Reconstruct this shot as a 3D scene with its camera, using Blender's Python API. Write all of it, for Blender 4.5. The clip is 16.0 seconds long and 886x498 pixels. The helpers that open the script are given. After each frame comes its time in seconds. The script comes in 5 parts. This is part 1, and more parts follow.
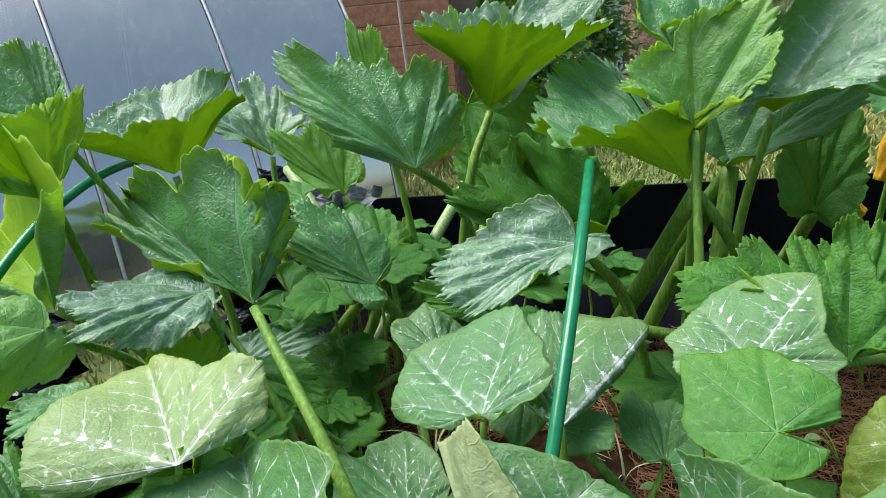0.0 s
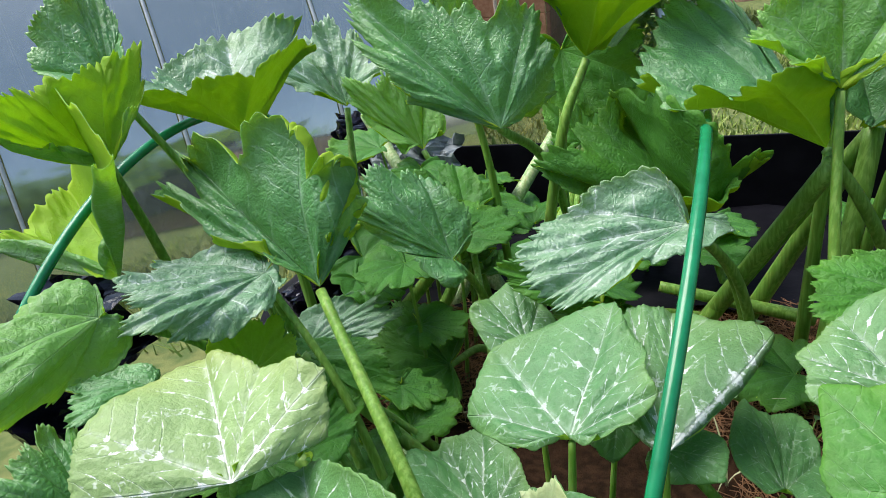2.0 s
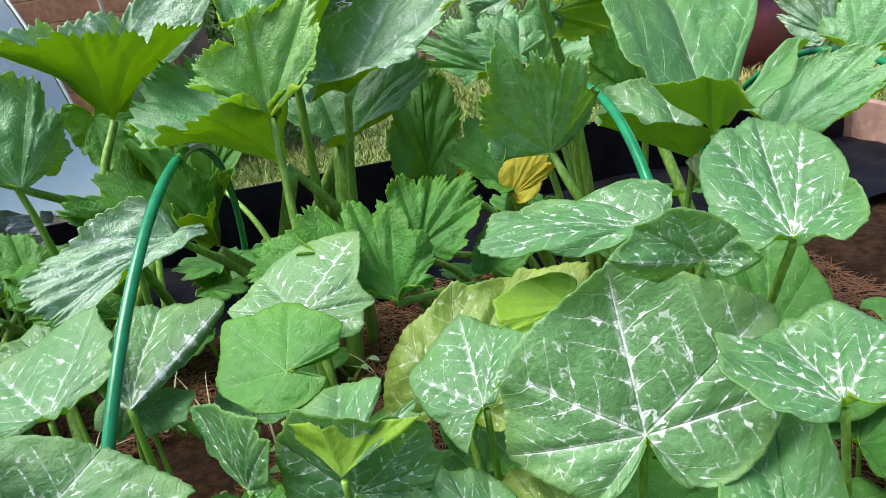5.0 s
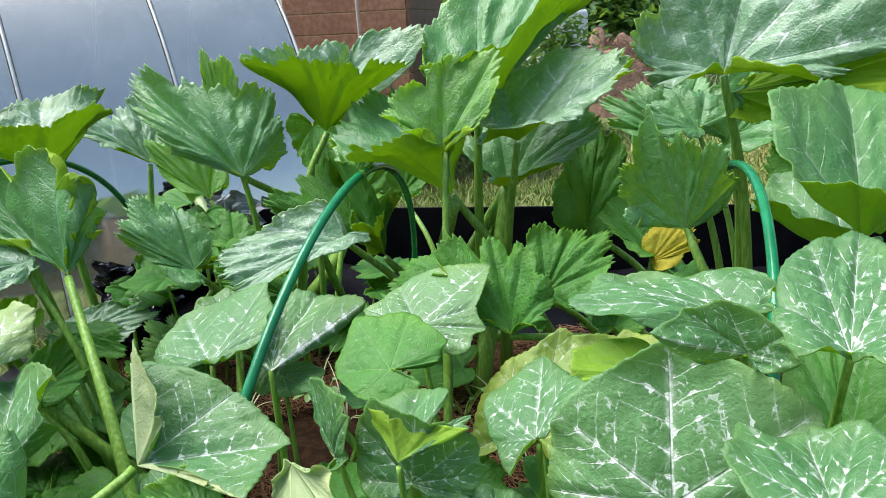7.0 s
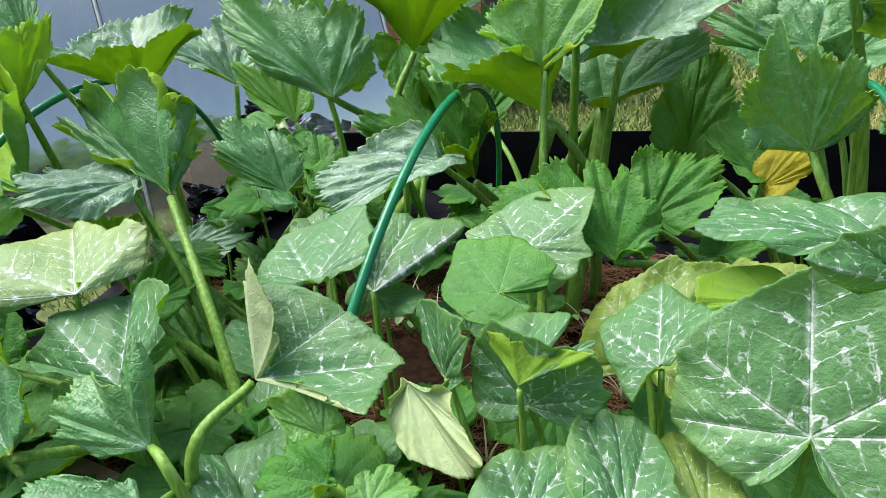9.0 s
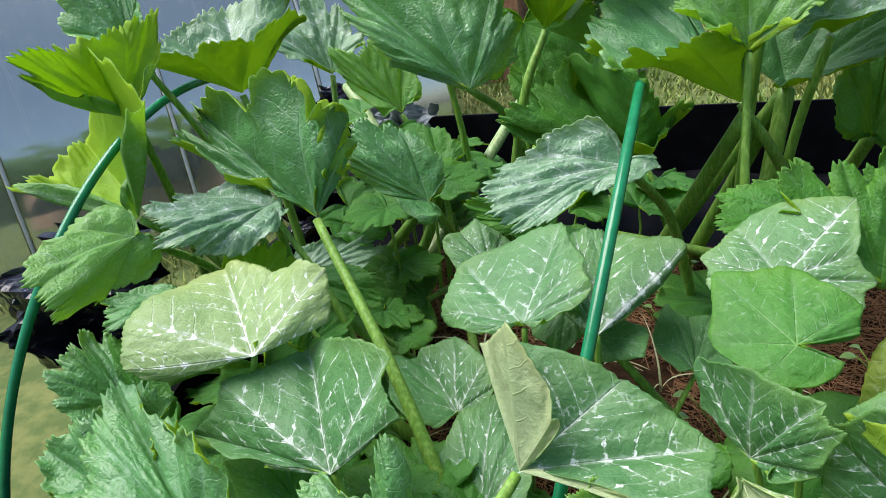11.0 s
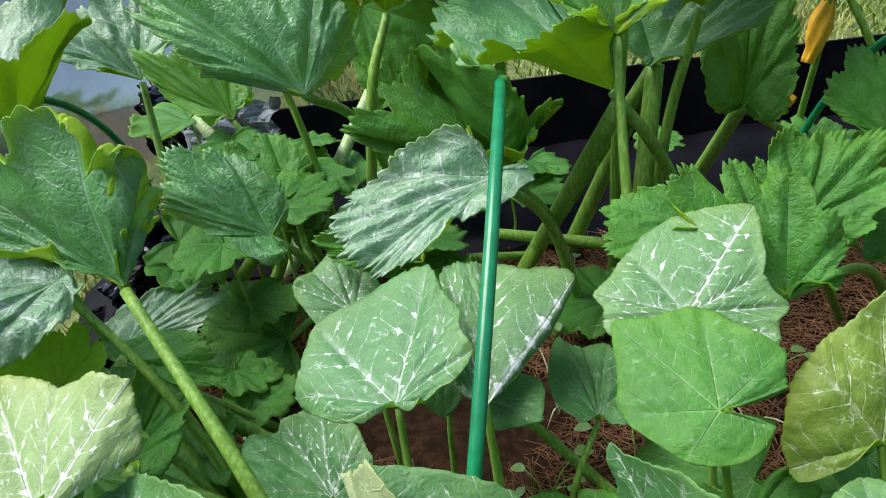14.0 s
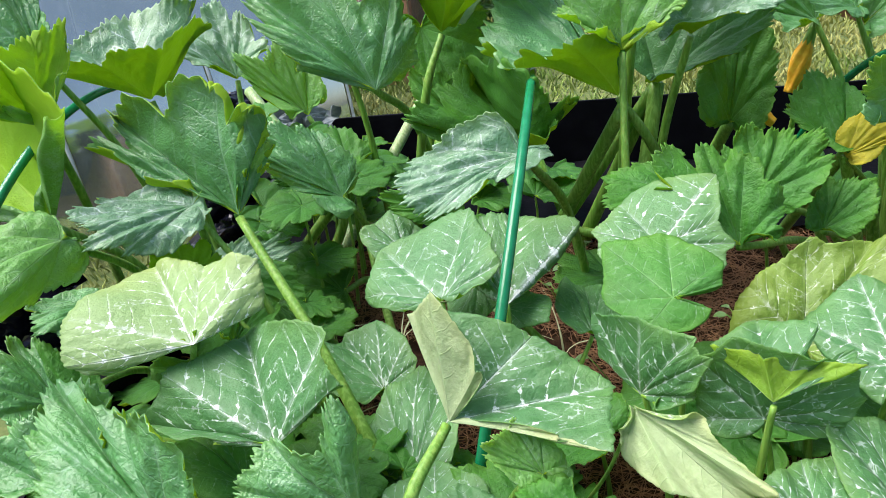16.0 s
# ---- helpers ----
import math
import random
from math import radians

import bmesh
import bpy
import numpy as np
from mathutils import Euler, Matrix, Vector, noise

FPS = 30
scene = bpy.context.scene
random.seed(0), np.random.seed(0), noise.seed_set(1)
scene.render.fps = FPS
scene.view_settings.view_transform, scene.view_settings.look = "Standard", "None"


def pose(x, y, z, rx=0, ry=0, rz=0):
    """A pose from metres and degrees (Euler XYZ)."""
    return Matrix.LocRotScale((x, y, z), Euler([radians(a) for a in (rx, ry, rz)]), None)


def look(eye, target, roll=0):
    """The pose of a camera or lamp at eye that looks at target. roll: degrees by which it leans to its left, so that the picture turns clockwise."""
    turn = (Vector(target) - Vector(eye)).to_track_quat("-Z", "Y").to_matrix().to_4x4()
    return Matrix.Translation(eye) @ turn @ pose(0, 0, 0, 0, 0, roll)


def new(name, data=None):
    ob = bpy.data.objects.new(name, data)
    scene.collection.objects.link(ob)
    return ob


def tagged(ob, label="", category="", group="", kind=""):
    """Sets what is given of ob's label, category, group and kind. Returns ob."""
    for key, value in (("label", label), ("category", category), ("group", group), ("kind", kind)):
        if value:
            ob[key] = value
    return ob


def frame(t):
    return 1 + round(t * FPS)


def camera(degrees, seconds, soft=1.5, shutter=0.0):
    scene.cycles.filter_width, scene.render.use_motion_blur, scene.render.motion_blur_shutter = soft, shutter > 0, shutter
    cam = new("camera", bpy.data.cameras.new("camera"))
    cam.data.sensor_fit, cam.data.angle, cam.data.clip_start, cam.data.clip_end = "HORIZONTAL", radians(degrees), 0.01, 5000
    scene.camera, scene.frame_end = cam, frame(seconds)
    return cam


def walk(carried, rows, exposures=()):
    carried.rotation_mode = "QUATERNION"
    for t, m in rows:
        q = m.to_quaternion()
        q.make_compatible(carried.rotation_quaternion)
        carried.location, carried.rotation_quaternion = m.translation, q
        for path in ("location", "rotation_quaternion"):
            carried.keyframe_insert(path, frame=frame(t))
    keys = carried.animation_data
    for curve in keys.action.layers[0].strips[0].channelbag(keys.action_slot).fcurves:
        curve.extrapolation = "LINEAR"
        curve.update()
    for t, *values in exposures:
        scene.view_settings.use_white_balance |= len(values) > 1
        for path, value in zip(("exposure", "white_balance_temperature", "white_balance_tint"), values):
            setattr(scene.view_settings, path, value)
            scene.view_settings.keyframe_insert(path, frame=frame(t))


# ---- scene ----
cam = camera(63.9, 16.0, 0.7)
PATH = [
    (0, (0.173, 0.014, 1.236), (-0.153, 1.862, 0.543), -5.7),
    (0.5, (0.199, 0.128, 1.236), (-0.089, 1.962, 0.49), -5.8),
    (1, (0.195, 0.15, 1.241), (-0.156, 1.949, 0.44), -8.2),
    (1.5, (0.17, 0.131, 1.251), (-0.304, 1.886, 0.415), -7.8),
    (2, (0.154, 0.126, 1.253), (-0.402, 1.849, 0.402), -7.7),
    (2.5, (0.162, 0.128, 1.252), (-0.354, 1.869, 0.414), -6.9),
    (3, (0.21, 0.123, 1.243), (-0.031, 1.918, 0.393), -7.9),
    (3.5, (0.243, 0.027, 1.223), (0.363, 1.881, 0.482), -7.3),
    (4, (0.272, -0.046, 1.199), (0.603, 1.767, 0.421), -6.3),
    (4.5, (0.317, -0.053, 1.21), (0.694, 1.764, 0.464), -7.5),
    (4.7, (0.371, -0.055, 1.207), (0.702, 1.759, 0.433), -8.1),
    (6.8, (0.529, -0.156, 1.238), (0.246, 1.733, 0.643), -3.1),
    (7, (0.517, -0.149, 1.235), (0.211, 1.729, 0.617), -2.9),
    (7.5, (0.5, -0.139, 1.229), (0.159, 1.706, 0.536), -3.3),
    (8, (0.483, -0.14, 1.226), (0.127, 1.684, 0.488), -3.8),
    (8.5, (0.469, -0.137, 1.226), (0.111, 1.676, 0.459), -3.8),
    (9, (0.461, -0.143, 1.225), (-0.009, 1.631, 0.428), -4.1),
    (9.5, (0.449, -0.135, 1.223), (-0.112, 1.581, 0.363), -4.0),
    (10, (0.313, -0.119, 1.246), (-0.151, 1.64, 0.415), -6.8),
    (10.2, (0.265, -0.123, 1.256), (-0.21, 1.636, 0.43), -7.2),
    (12.3, (0.168, 0.203, 1.257), (-0.344, 1.833, 0.217), -6.7),
    (12.5, (0.166, 0.212, 1.258), (-0.368, 1.836, 0.22), -7.7),
    (13, (0.158, 0.199, 1.262), (-0.329, 1.849, 0.244), -6.5),
    (13.5, (0.175, 0.182, 1.265), (-0.167, 1.882, 0.268), -6.7),
    (14, (0.194, 0.147, 1.265), (0.036, 1.855, 0.237), -8.8),
    (14.5, (0.211, 0.103, 1.267), (0.194, 1.836, 0.27), -8.1),
    (15, (0.207, 0.042, 1.271), (0.188, 1.802, 0.321), -6.4),
    (15.5, (0.192, -0.042, 1.277), (0.055, 1.727, 0.354), -6.9),
    (16, (0.185, -0.113, 1.275), (-0.028, 1.654, 0.363), -6.1),
]
walk(cam, [(t, look(eye, target, roll)) for t, eye, target, roll in PATH], ((0.0, 0.47), (4.5, 0.70), (8.0, 0.66), (9.5, 0.58), (12.5, 0.40), (16.0, 0.73)))

# ---- light ----
world = bpy.data.worlds.new("sky")
scene.world = world
world.use_nodes = True
wn = world.node_tree
sky = wn.nodes.new("ShaderNodeTexSky")
sky.sky_type, sky.sun_disc = "NISHITA", False
sky.sun_elevation, sky.sun_rotation = radians(63), radians(-88)
sky.air_density, sky.dust_density = 1.0, 2.5
wn.nodes["Background"].inputs["Strength"].default_value = 0.14
wn.links.new(sky.outputs["Color"], wn.nodes["Background"].inputs["Color"])
sun = new("sun", bpy.data.lights.new("sun", "SUN"))
sun.data.energy, sun.data.angle, sun.data.color = 4.0, radians(48), (1.0, 0.965, 0.95)
sun.matrix_world = look((-3.7, 0.1, 7.4), (0, 0, 0))


# ---- materials ----
class Nodes:
    """Short hand for building a node material."""

    def __init__(self, name):
        self.mat = bpy.data.materials.new(name)
        self.mat.use_nodes = True
        self.tree = self.mat.node_tree
        self.bsdf = self.tree.nodes["Principled BSDF"]
        self.out = self.tree.nodes["Material Output"]

    def add(self, kind, **values):
        n = self.tree.nodes.new(kind)
        for key, value in values.items():
            if key in n.inputs:
                n.inputs[key].default_value = value
            else:
                setattr(n, key, value)
        return n

    def link(self, a, b):
        self.tree.links.new(a, b)

    def coords(self, scale=(1, 1, 1), generated=False):
        c = self.add("ShaderNodeTexCoord")
        m = self.add("ShaderNodeMapping")
        m.inputs["Scale"].default_value = scale
        self.link(c.outputs["Generated" if generated else "Object"], m.inputs["Vector"])
        return m.outputs["Vector"]

    def noise(self, vector, scale, detail=4, rough=0.55):
        n = self.add("ShaderNodeTexNoise", Scale=scale, Detail=detail, Roughness=rough)
        if vector is not None:
            self.link(vector, n.inputs["Vector"])
        return n.outputs["Fac"]

    def math(self, op, a, b=0.0, c=0.0, clamp=False):
        n = self.add("ShaderNodeMath", operation=op, use_clamp=clamp)
        for i, v in enumerate((a, b, c)):
            if isinstance(v, (int, float)):
                n.inputs[i].default_value = v
            else:
                self.link(v, n.inputs[i])
        return n.outputs[0]

    def ramp(self, value, low, high, to_low=0.0, to_high=1.0):
        n = self.add("ShaderNodeMapRange", interpolation_type="SMOOTHSTEP")
        self.link(value, n.inputs["Value"])
        for key, v in (("From Min", low), ("From Max", high), ("To Min", to_low), ("To Max", to_high)):
            n.inputs[key].default_value = v
        return n.outputs["Result"]

    def mix(self, fac, a, b):
        n = self.add("ShaderNodeMix", data_type="RGBA")
        for socket, v in ((n.inputs[0], fac), (n.inputs[6], a), (n.inputs[7], b)):
            if isinstance(v, tuple):
                socket.default_value = (*v, 1) if len(v) == 3 else v
            elif isinstance(v, (int, float)):
                socket.default_value = v
            else:
                self.link(v, socket)
        return n.outputs[2]

    def attribute(self, name):
        return self.add("ShaderNodeAttribute", attribute_name=name).outputs["Fac"]

    def chance(self):
        return self.add("ShaderNodeObjectInfo").outputs["Random"]

    def bump(self, height, strength, distance):
        n = self.add("ShaderNodeBump", Strength=strength, Distance=distance)
        self.link(height, n.inputs["Height"])
        self.link(n.outputs["Normal"], self.bsdf.inputs["Normal"])
        return n.outputs["Normal"]

    def colour(self, c):
        if isinstance(c, tuple):
            self.bsdf.inputs["Base Color"].default_value = (*c, 1)
        else:
            self.link(c, self.bsdf.inputs["Base Color"])

    def set(self, **values):
        for key, v in values.items():
            socket = self.bsdf.inputs[key.replace("_", " ")]
            if isinstance(v, (int, float, tuple)):
                socket.default_value = v
            else:
                self.link(v, socket)


def leaf_material(name, blade, deep, vein, silver_colour, silver, spots, glow, see_through, rough=0.5, gloss=0.38, thin=0.2):
    """blade: main colour; deep: the darker colour of patches; silver: how much of the blade is marked along its veins;
    spots: 0 for the veined marbling of the lobed leaves, 1 for the broken white dashes of the round ones."""
    n = Nodes(name)
    vd, vq, rr = n.attribute("vein_d"), n.attribute("vein_q"), n.attribute("rim")
    c = n.coords()
    chance = n.chance()
    fine, patchy = n.noise(c, 900, 3), n.noise(c, 16, 3)
    grain = n.noise(c, 130, 5, 0.65)
    # cross veins branching off the main ones
    wob = n.math("MULTIPLY", n.math("SUBTRACT", n.noise(c, 24, 4, 0.6), 0.5), 0.085)
    side = n.math("PINGPONG", n.math("ADD", vq, wob), 0.075)
    fade = n.ramp(n.attribute("vein_mid"), 0.06, 0.42)
    side_line = n.math("MULTIPLY", n.ramp(side, 0.001, 0.008, 1.0, 0.0), fade)
    main_line = n.ramp(n.math("ADD", vd, n.math("MULTIPLY", rr, 0.006)), 0.005, 0.014, 1.0, 0.0)
    net = n.add("ShaderNodeTexVoronoi", feature="DISTANCE_TO_EDGE", Scale=150.0)
    warp = n.add("ShaderNodeTexNoise", Scale=70.0, Detail=2.0)
    n.link(c, warp.inputs["Vector"])
    shift = n.add("ShaderNodeMix", data_type="VECTOR")
    shift.inputs[0].default_value = 0.012
    n.link(c, shift.inputs[4])
    n.link(warp.outputs["Color"], shift.inputs[5])
    n.link(shift.outputs[1], net.inputs["Vector"])
    net_line = n.ramp(net.outputs["Distance"], 0.0, 0.09, 1.0, 0.0)
    veins = n.math("MAXIMUM", main_line, n.math("MULTIPLY", side_line, 0.45))
    base = n.mix(n.ramp(patchy, 0.35, 0.7), blade, deep)
    base = n.mix(n.math("MULTIPLY", n.ramp(grain, 0.4, 0.72), 0.5), base, tuple(min(1.0, 1.35 * v + 0.01) for v in blade))
    base = n.mix(n.math("MULTIPLY", chance, 0.3), base, tuple(0.75 * v for v in blade))
    rim_tint = n.math("MULTIPLY", n.math("POWER", rr, 5.0), n.ramp(n.noise(c, 7, 2), 0.35, 0.65, 0.05, 0.4))
    base = n.mix(rim_tint, base, (min(1.0, blade[0] * 1.7 + 0.06), min(1.0, blade[1] * 1.25 + 0.06), blade[2] * 0.8))
    base = n.mix(n.math("MULTIPLY", net_line, 0.30 if glow else 0.10), base, vein)
    base = n.mix(n.math("MULTIPLY", veins, 0.8 if glow else 0.45), base, vein)
    rough_value = rough
    if silver > 0:
        near_main = n.ramp(vd, 0.004, 0.04, 1.0, 0.0)
        near_side = n.ramp(side, 0.002, 0.016, 1.0, 0.0)
        field = n.math("MAXIMUM", near_main, n.math("MULTIPLY", near_side, 0.55 if spots else 0.85))
        if spots:
            # white splashes along the main veins, widest where side veins fork off, and short thorns up the side veins
            rag = n.ramp(n.noise(c, 230, 4, 0.75), 0.36, 0.66, 0.3, 1.6)
            fray = n.math("MULTIPLY", n.math("SUBTRACT", n.noise(c, 300, 3, 0.7), 0.5), 0.026)
            frayed, side_f = n.math("ADD", vd, fray), n.math("ADD", side, n.math("MULTIPLY", fray, 1.3))
            where = n.ramp(n.noise(c, 17, 3, 0.6), 0.36 if silver >= 1 else 0.42, 0.56 if silver >= 1 else 0.64)
            fork = n.math("POWER", n.ramp(side, 0.0, 0.045, 1.0, 0.0), 2.0)
            width = n.math("MULTIPLY", n.math("MULTIPLY", where, rag), n.math("ADD", n.math("MULTIPLY", n.math("MULTIPLY", fork, n.ramp(rr, 0.15, 0.9, 1.3, 0.6)), 0.034), 0.0055))
            splash = n.ramp(n.math("SUBTRACT", frayed, width), -0.003, 0.002, 1.0, 0.0)
            jitter = n.math("MULTIPLY", n.math("SUBTRACT", n.noise(c, 28, 2), 0.5), 0.12)
            step = n.math("PINGPONG", n.math("ADD", vd, jitter), 0.055)
            thin_width = n.math("MULTIPLY", n.math("MULTIPLY", n.ramp(step, 0.0, 0.036, 0.019, 0.0), rag), n.math("MULTIPLY", n.ramp(n.noise(c, 40, 3), 0.44, 0.56), fade))
            thorn = n.ramp(n.math("SUBTRACT", side_f, thin_width), -0.003, 0.002, 1.0, 0.0)
            haze = n.math("MULTIPLY", field, n.ramp(n.noise(c, 60, 5, 0.75), 0.38, 0.70, 0.0, 0.5))
            # small flecks on the net of fine veins between them
            dashes = n.ramp(net.outputs["Distance"], 0.05, 0.14, 1.0, 0.0)
            flecks = n.math("MULTIPLY", dashes, n.ramp(n.noise(c, 75, 3, 0.6), 0.57, 0.66, 0.0, 0.5))
            mark = n.math("MAXIMUM", n.math("MAXIMUM", splash, thorn), n.math("MAXIMUM", haze, flecks))
            mark = n.math("MULTIPLY", mark, n.ramp(rr, 0.80, 0.97, 1.0, 0.15))
        else:
            mark = n.math("MULTIPLY", n.math("ADD", field, 0.25), n.ramp(n.noise(c, 42, 6, 0.78), 0.42, 0.64))
            mark = n.math("MULTIPLY", mark, n.ramp(n.noise(c, 9, 2), 0.3, 0.6, 0.35, 1.0))
        mark = n.math("MULTIPLY", mark, silver, clamp=True)
        base = n.mix(mark, base, silver_colour)
        rough_value = n.ramp(mark, 0.0, 1.0, rough, 0.32)
    n.colour(base)
    n.set(Roughness=rough_value, Specular_IOR_Level=gloss)
    height = n.math("ADD", n.math("MULTIPLY", veins, 0.45), n.math("MULTIPLY", fine, 0.12))
    height = n.math("ADD", height, n.math("MULTIPLY", grain, 0.8))
    height = n.math("ADD", height, n.math("MULTIPLY", n.ramp(net.outputs["Distance"], 0.0, 0.35, 1.0, 0.0), 0.09 if spots or glow else 0.22))
    normal = n.bump(n.math("MULTIPLY", height, -1.0 if silver >= 0 and not glow else 1.0), 0.7, 0.003)
    trans = n.add("ShaderNodeBsdfTranslucent")
    trans.inputs["Color"].default_value = (*see_through, 1)
    n.link(normal, trans.inputs["Normal"])
    blend = n.add("ShaderNodeMixShader")
    blend.inputs[0].default_value = 0.52 if glow else thin
    n.link(n.bsdf.outputs[0], blend.inputs[1])
    n.link(trans.outputs[0], blend.inputs[2])
    n.link(blend.outputs[0], n.out.inputs["Surface"])
    return n.mat


SEE = (0.42, 0.74, 0.06)
zucchini_top = leaf_material("zucchini_leaf_top", (0.085, 0.265, 0.080), (0.046, 0.17, 0.048), (0.26, 0.45, 0.24), (0.38, 0.56, 0.42), 0.5, 0, 0, SEE, 0.33, 0.6)
# Deeper green; under the canopy it also stands in for the leaves' shade.
zucchini_green = leaf_material("zucchini_leaf_green", (0.052, 0.195, 0.026), (0.026, 0.12, 0.016), (0.15, 0.34, 0.09), (0.30, 0.44, 0.32), 0.15, 0, 0, SEE, 0.45, 0.22)
zucchini_silver = leaf_material("zucchini_leaf_silvered", (0.13, 0.27, 0.15), (0.075, 0.20, 0.095), (0.24, 0.42, 0.22), (0.66, 0.75, 0.68), 1.0, 0, 0, SEE, 0.33, 0.65)
# Paler, thinner copy for young leaves; also paints in backlight on the edge leaves.
zucchini_light = leaf_material("zucchini_leaf_pale_thin", (0.15, 0.34, 0.085), (0.10, 0.27, 0.06), (0.30, 0.50, 0.18), (0.42, 0.56, 0.42), 0.6, 0, 0, (0.50, 0.88, 0.10), 0.4, 0.45, 0.35)
zucchini_under = leaf_material("zucchini_leaf_underside", (0.27, 0.48, 0.03), (0.21, 0.41, 0.025), (0.44, 0.62, 0.10), (1, 1, 1), 0, 0, 1, (0.9, 1.0, 0.10), 0.55)
pumpkin_plain = leaf_material("pumpkin_leaf_top", (0.085, 0.24, 0.08), (0.055, 0.18, 0.055), (0.26, 0.44, 0.17), (0.6, 0.72, 0.56), 0.5, 1, 0, SEE, 0.45)
pumpkin_marked = leaf_material("pumpkin_leaf_marked", (0.080, 0.215, 0.078), (0.045, 0.15, 0.05), (0.22, 0.38, 0.18), (0.66, 0.74, 0.66), 1.0, 1, 0, SEE, 0.42)
pumpkin_pale = leaf_material("pumpkin_leaf_pale", (0.25, 0.375, 0.15), (0.21, 0.33, 0.125), (0.42, 0.56, 0.25), (0.88, 0.92, 0.86), 1.0, 1, 0, SEE, 0.42)
pumpkin_silvered = leaf_material("pumpkin_leaf_silvered", (0.115, 0.26, 0.10), (0.075, 0.19, 0.065), (0.3, 0.46, 0.26), (0.74, 0.80, 0.74), 1.0, 1, 0, SEE, 0.40)
pumpkin_olive = leaf_material("pumpkin_leaf_olive", (0.17, 0.27, 0.045), (0.12, 0.21, 0.04), (0.32, 0.42, 0.14), (0.62, 0.68, 0.5), 0.9, 1, 0, SEE, 0.42)
pumpkin_green = leaf_material("pumpkin_leaf_green", (0.062, 0.215, 0.035), (0.04, 0.16, 0.028), (0.22, 0.42, 0.12), (0.5, 0.62, 0.45), 0.25, 1, 0, SEE, 0.45, 0.25)
pumpkin_grey = leaf_material("pumpkin_leaf_grey", (0.085, 0.225, 0.085), (0.055, 0.17, 0.06), (0.30, 0.46, 0.26), (0.6, 0.7, 0.6), 0.85, 1, 0, SEE, 0.42)
pumpkin_under = leaf_material("pumpkin_leaf_underside", (0.30, 0.50, 0.05), (0.24, 0.44, 0.045), (0.42, 0.6, 0.16), (1, 1, 1), 0, 0, 1, (0.6, 0.88, 0.08), 0.55)
pumpkin_under_pale = leaf_material("pumpkin_leaf_underside_pale", (0.56, 0.67, 0.38), (0.50, 0.61, 0.32), (0.68, 0.78, 0.48), (1, 1, 1), 0, 0, 1, (0.5, 0.7, 0.3), 0.55)
leaf_yellow = leaf_material("leaf_yellowed", (0.62, 0.55, 0.05), (0.45, 0.46, 0.05), (0.6, 0.55, 0.15), (1, 1, 1), 0, 0, 1, (0.8, 0.7, 0.08), 0.6)


def stem_material(name, green, light):
    n = Nodes(name)
    c = n.coords()
    streak = n.noise(n.coords((220, 220, 12)), 1.0, 3)
    base = n.mix(n.ramp(streak, 0.4, 0.65), green, light)
    base = n.mix(n.math("MULTIPLY", n.ramp(n.noise(c, 14, 3), 0.4, 0.7), 0.4), base, tuple(0.7 * v for v in green))
    n.colour(base)
    n.set(Roughness=0.45, Specular_IOR_Level=0.4, Subsurface_Weight=0.15, Subsurface_Scale=0.004)
    n.bump(n.noise(c, 600, 3), 0.3, 0.001)
    return n.mat


stem_green = stem_material("leaf_stalk_green", (0.14, 0.29, 0.035), (0.25, 0.44, 0.085))
stem_pale = stem_material("leaf_stalk_pale", (0.22, 0.34, 0.12), (0.42, 0.52, 0.28))


def plain_material(name, a, b, rough, scale=40, metal=0.0, bump=0.2, spec=0.5, detail=5):
    n = Nodes(name)
    c = n.coords()
    base = n.mix(n.ramp(n.noise(c, scale, detail), 0.35, 0.68), a, b)
    base = n.mix(n.math("MULTIPLY", n.ramp(n.noise(c, scale * 0.12, 3), 0.4, 0.7), 0.4), base, tuple(0.7 * v for v in a))
    n.colour(base)
    n.set(Roughness=rough, Metallic=metal, Specular_IOR_Level=spec)
    n.bump(n.noise(c, scale * 4, 4), bump, 0.004)
    return n.mat


soil_mat = plain_material("dark_soil", (0.020, 0.011, 0.006), (0.055, 0.029, 0.016), 0.95, 60, bump=0.8, spec=0.08)
straw_mat = plain_material("dry_straw", (0.17, 0.08, 0.035), (0.33, 0.17, 0.08), 0.75, 25)
film_mat = plain_material("black_film", (0.004, 0.004, 0.006), (0.008, 0.008, 0.011), 0.5, 12, bump=0.3, spec=0.06)
plank_mat = plain_material("weathered_plank", (0.28, 0.16, 0.12), (0.4, 0.27, 0.21), 0.8, 30)
hoop_mat = plain_material("green_plastic_coat", (0.006, 0.17, 0.065), (0.01, 0.21, 0.085), 0.24, 60, bump=0.05)
grass_ground = plain_material("mown_grass", (0.07, 0.11, 0.025), (0.15, 0.17, 0.05), 0.95, 18, bump=0.8)


# ---- building helpers ----
def mesh_object(name, verts, faces, materials, parent=None, smooth=True, indices=None):
    me = bpy.data.meshes.new(name)
    me.from_pydata([tuple(v) for v in verts], [], [tuple(q) for q in faces])
    for m in materials:
        me.materials.append(m)
    if smooth:
        me.shade_smooth()
    if indices is not None:
        me.polygons.foreach_set("material_index", indices)
    me.update()
    ob = new(name, me)
    ob.parent = parent
    return ob


def part(name, bm, material, parent=None, label="", smooth=False):
    me = bpy.data.meshes.new(name)
    bm.to_mesh(me)
    bm.free()
    me.materials.append(material)
    if smooth:
        me.shade_smooth()
    ob = new(name, me)
    ob.parent = parent
    return tagged(ob, label)


def thing(name, label, category, place=(0, 0, 0), group="", kind=""):
    ob = new(name)
    ob.location = place
    ob.empty_display_size = 0.05
    return tagged(ob, label, category, group, kind)


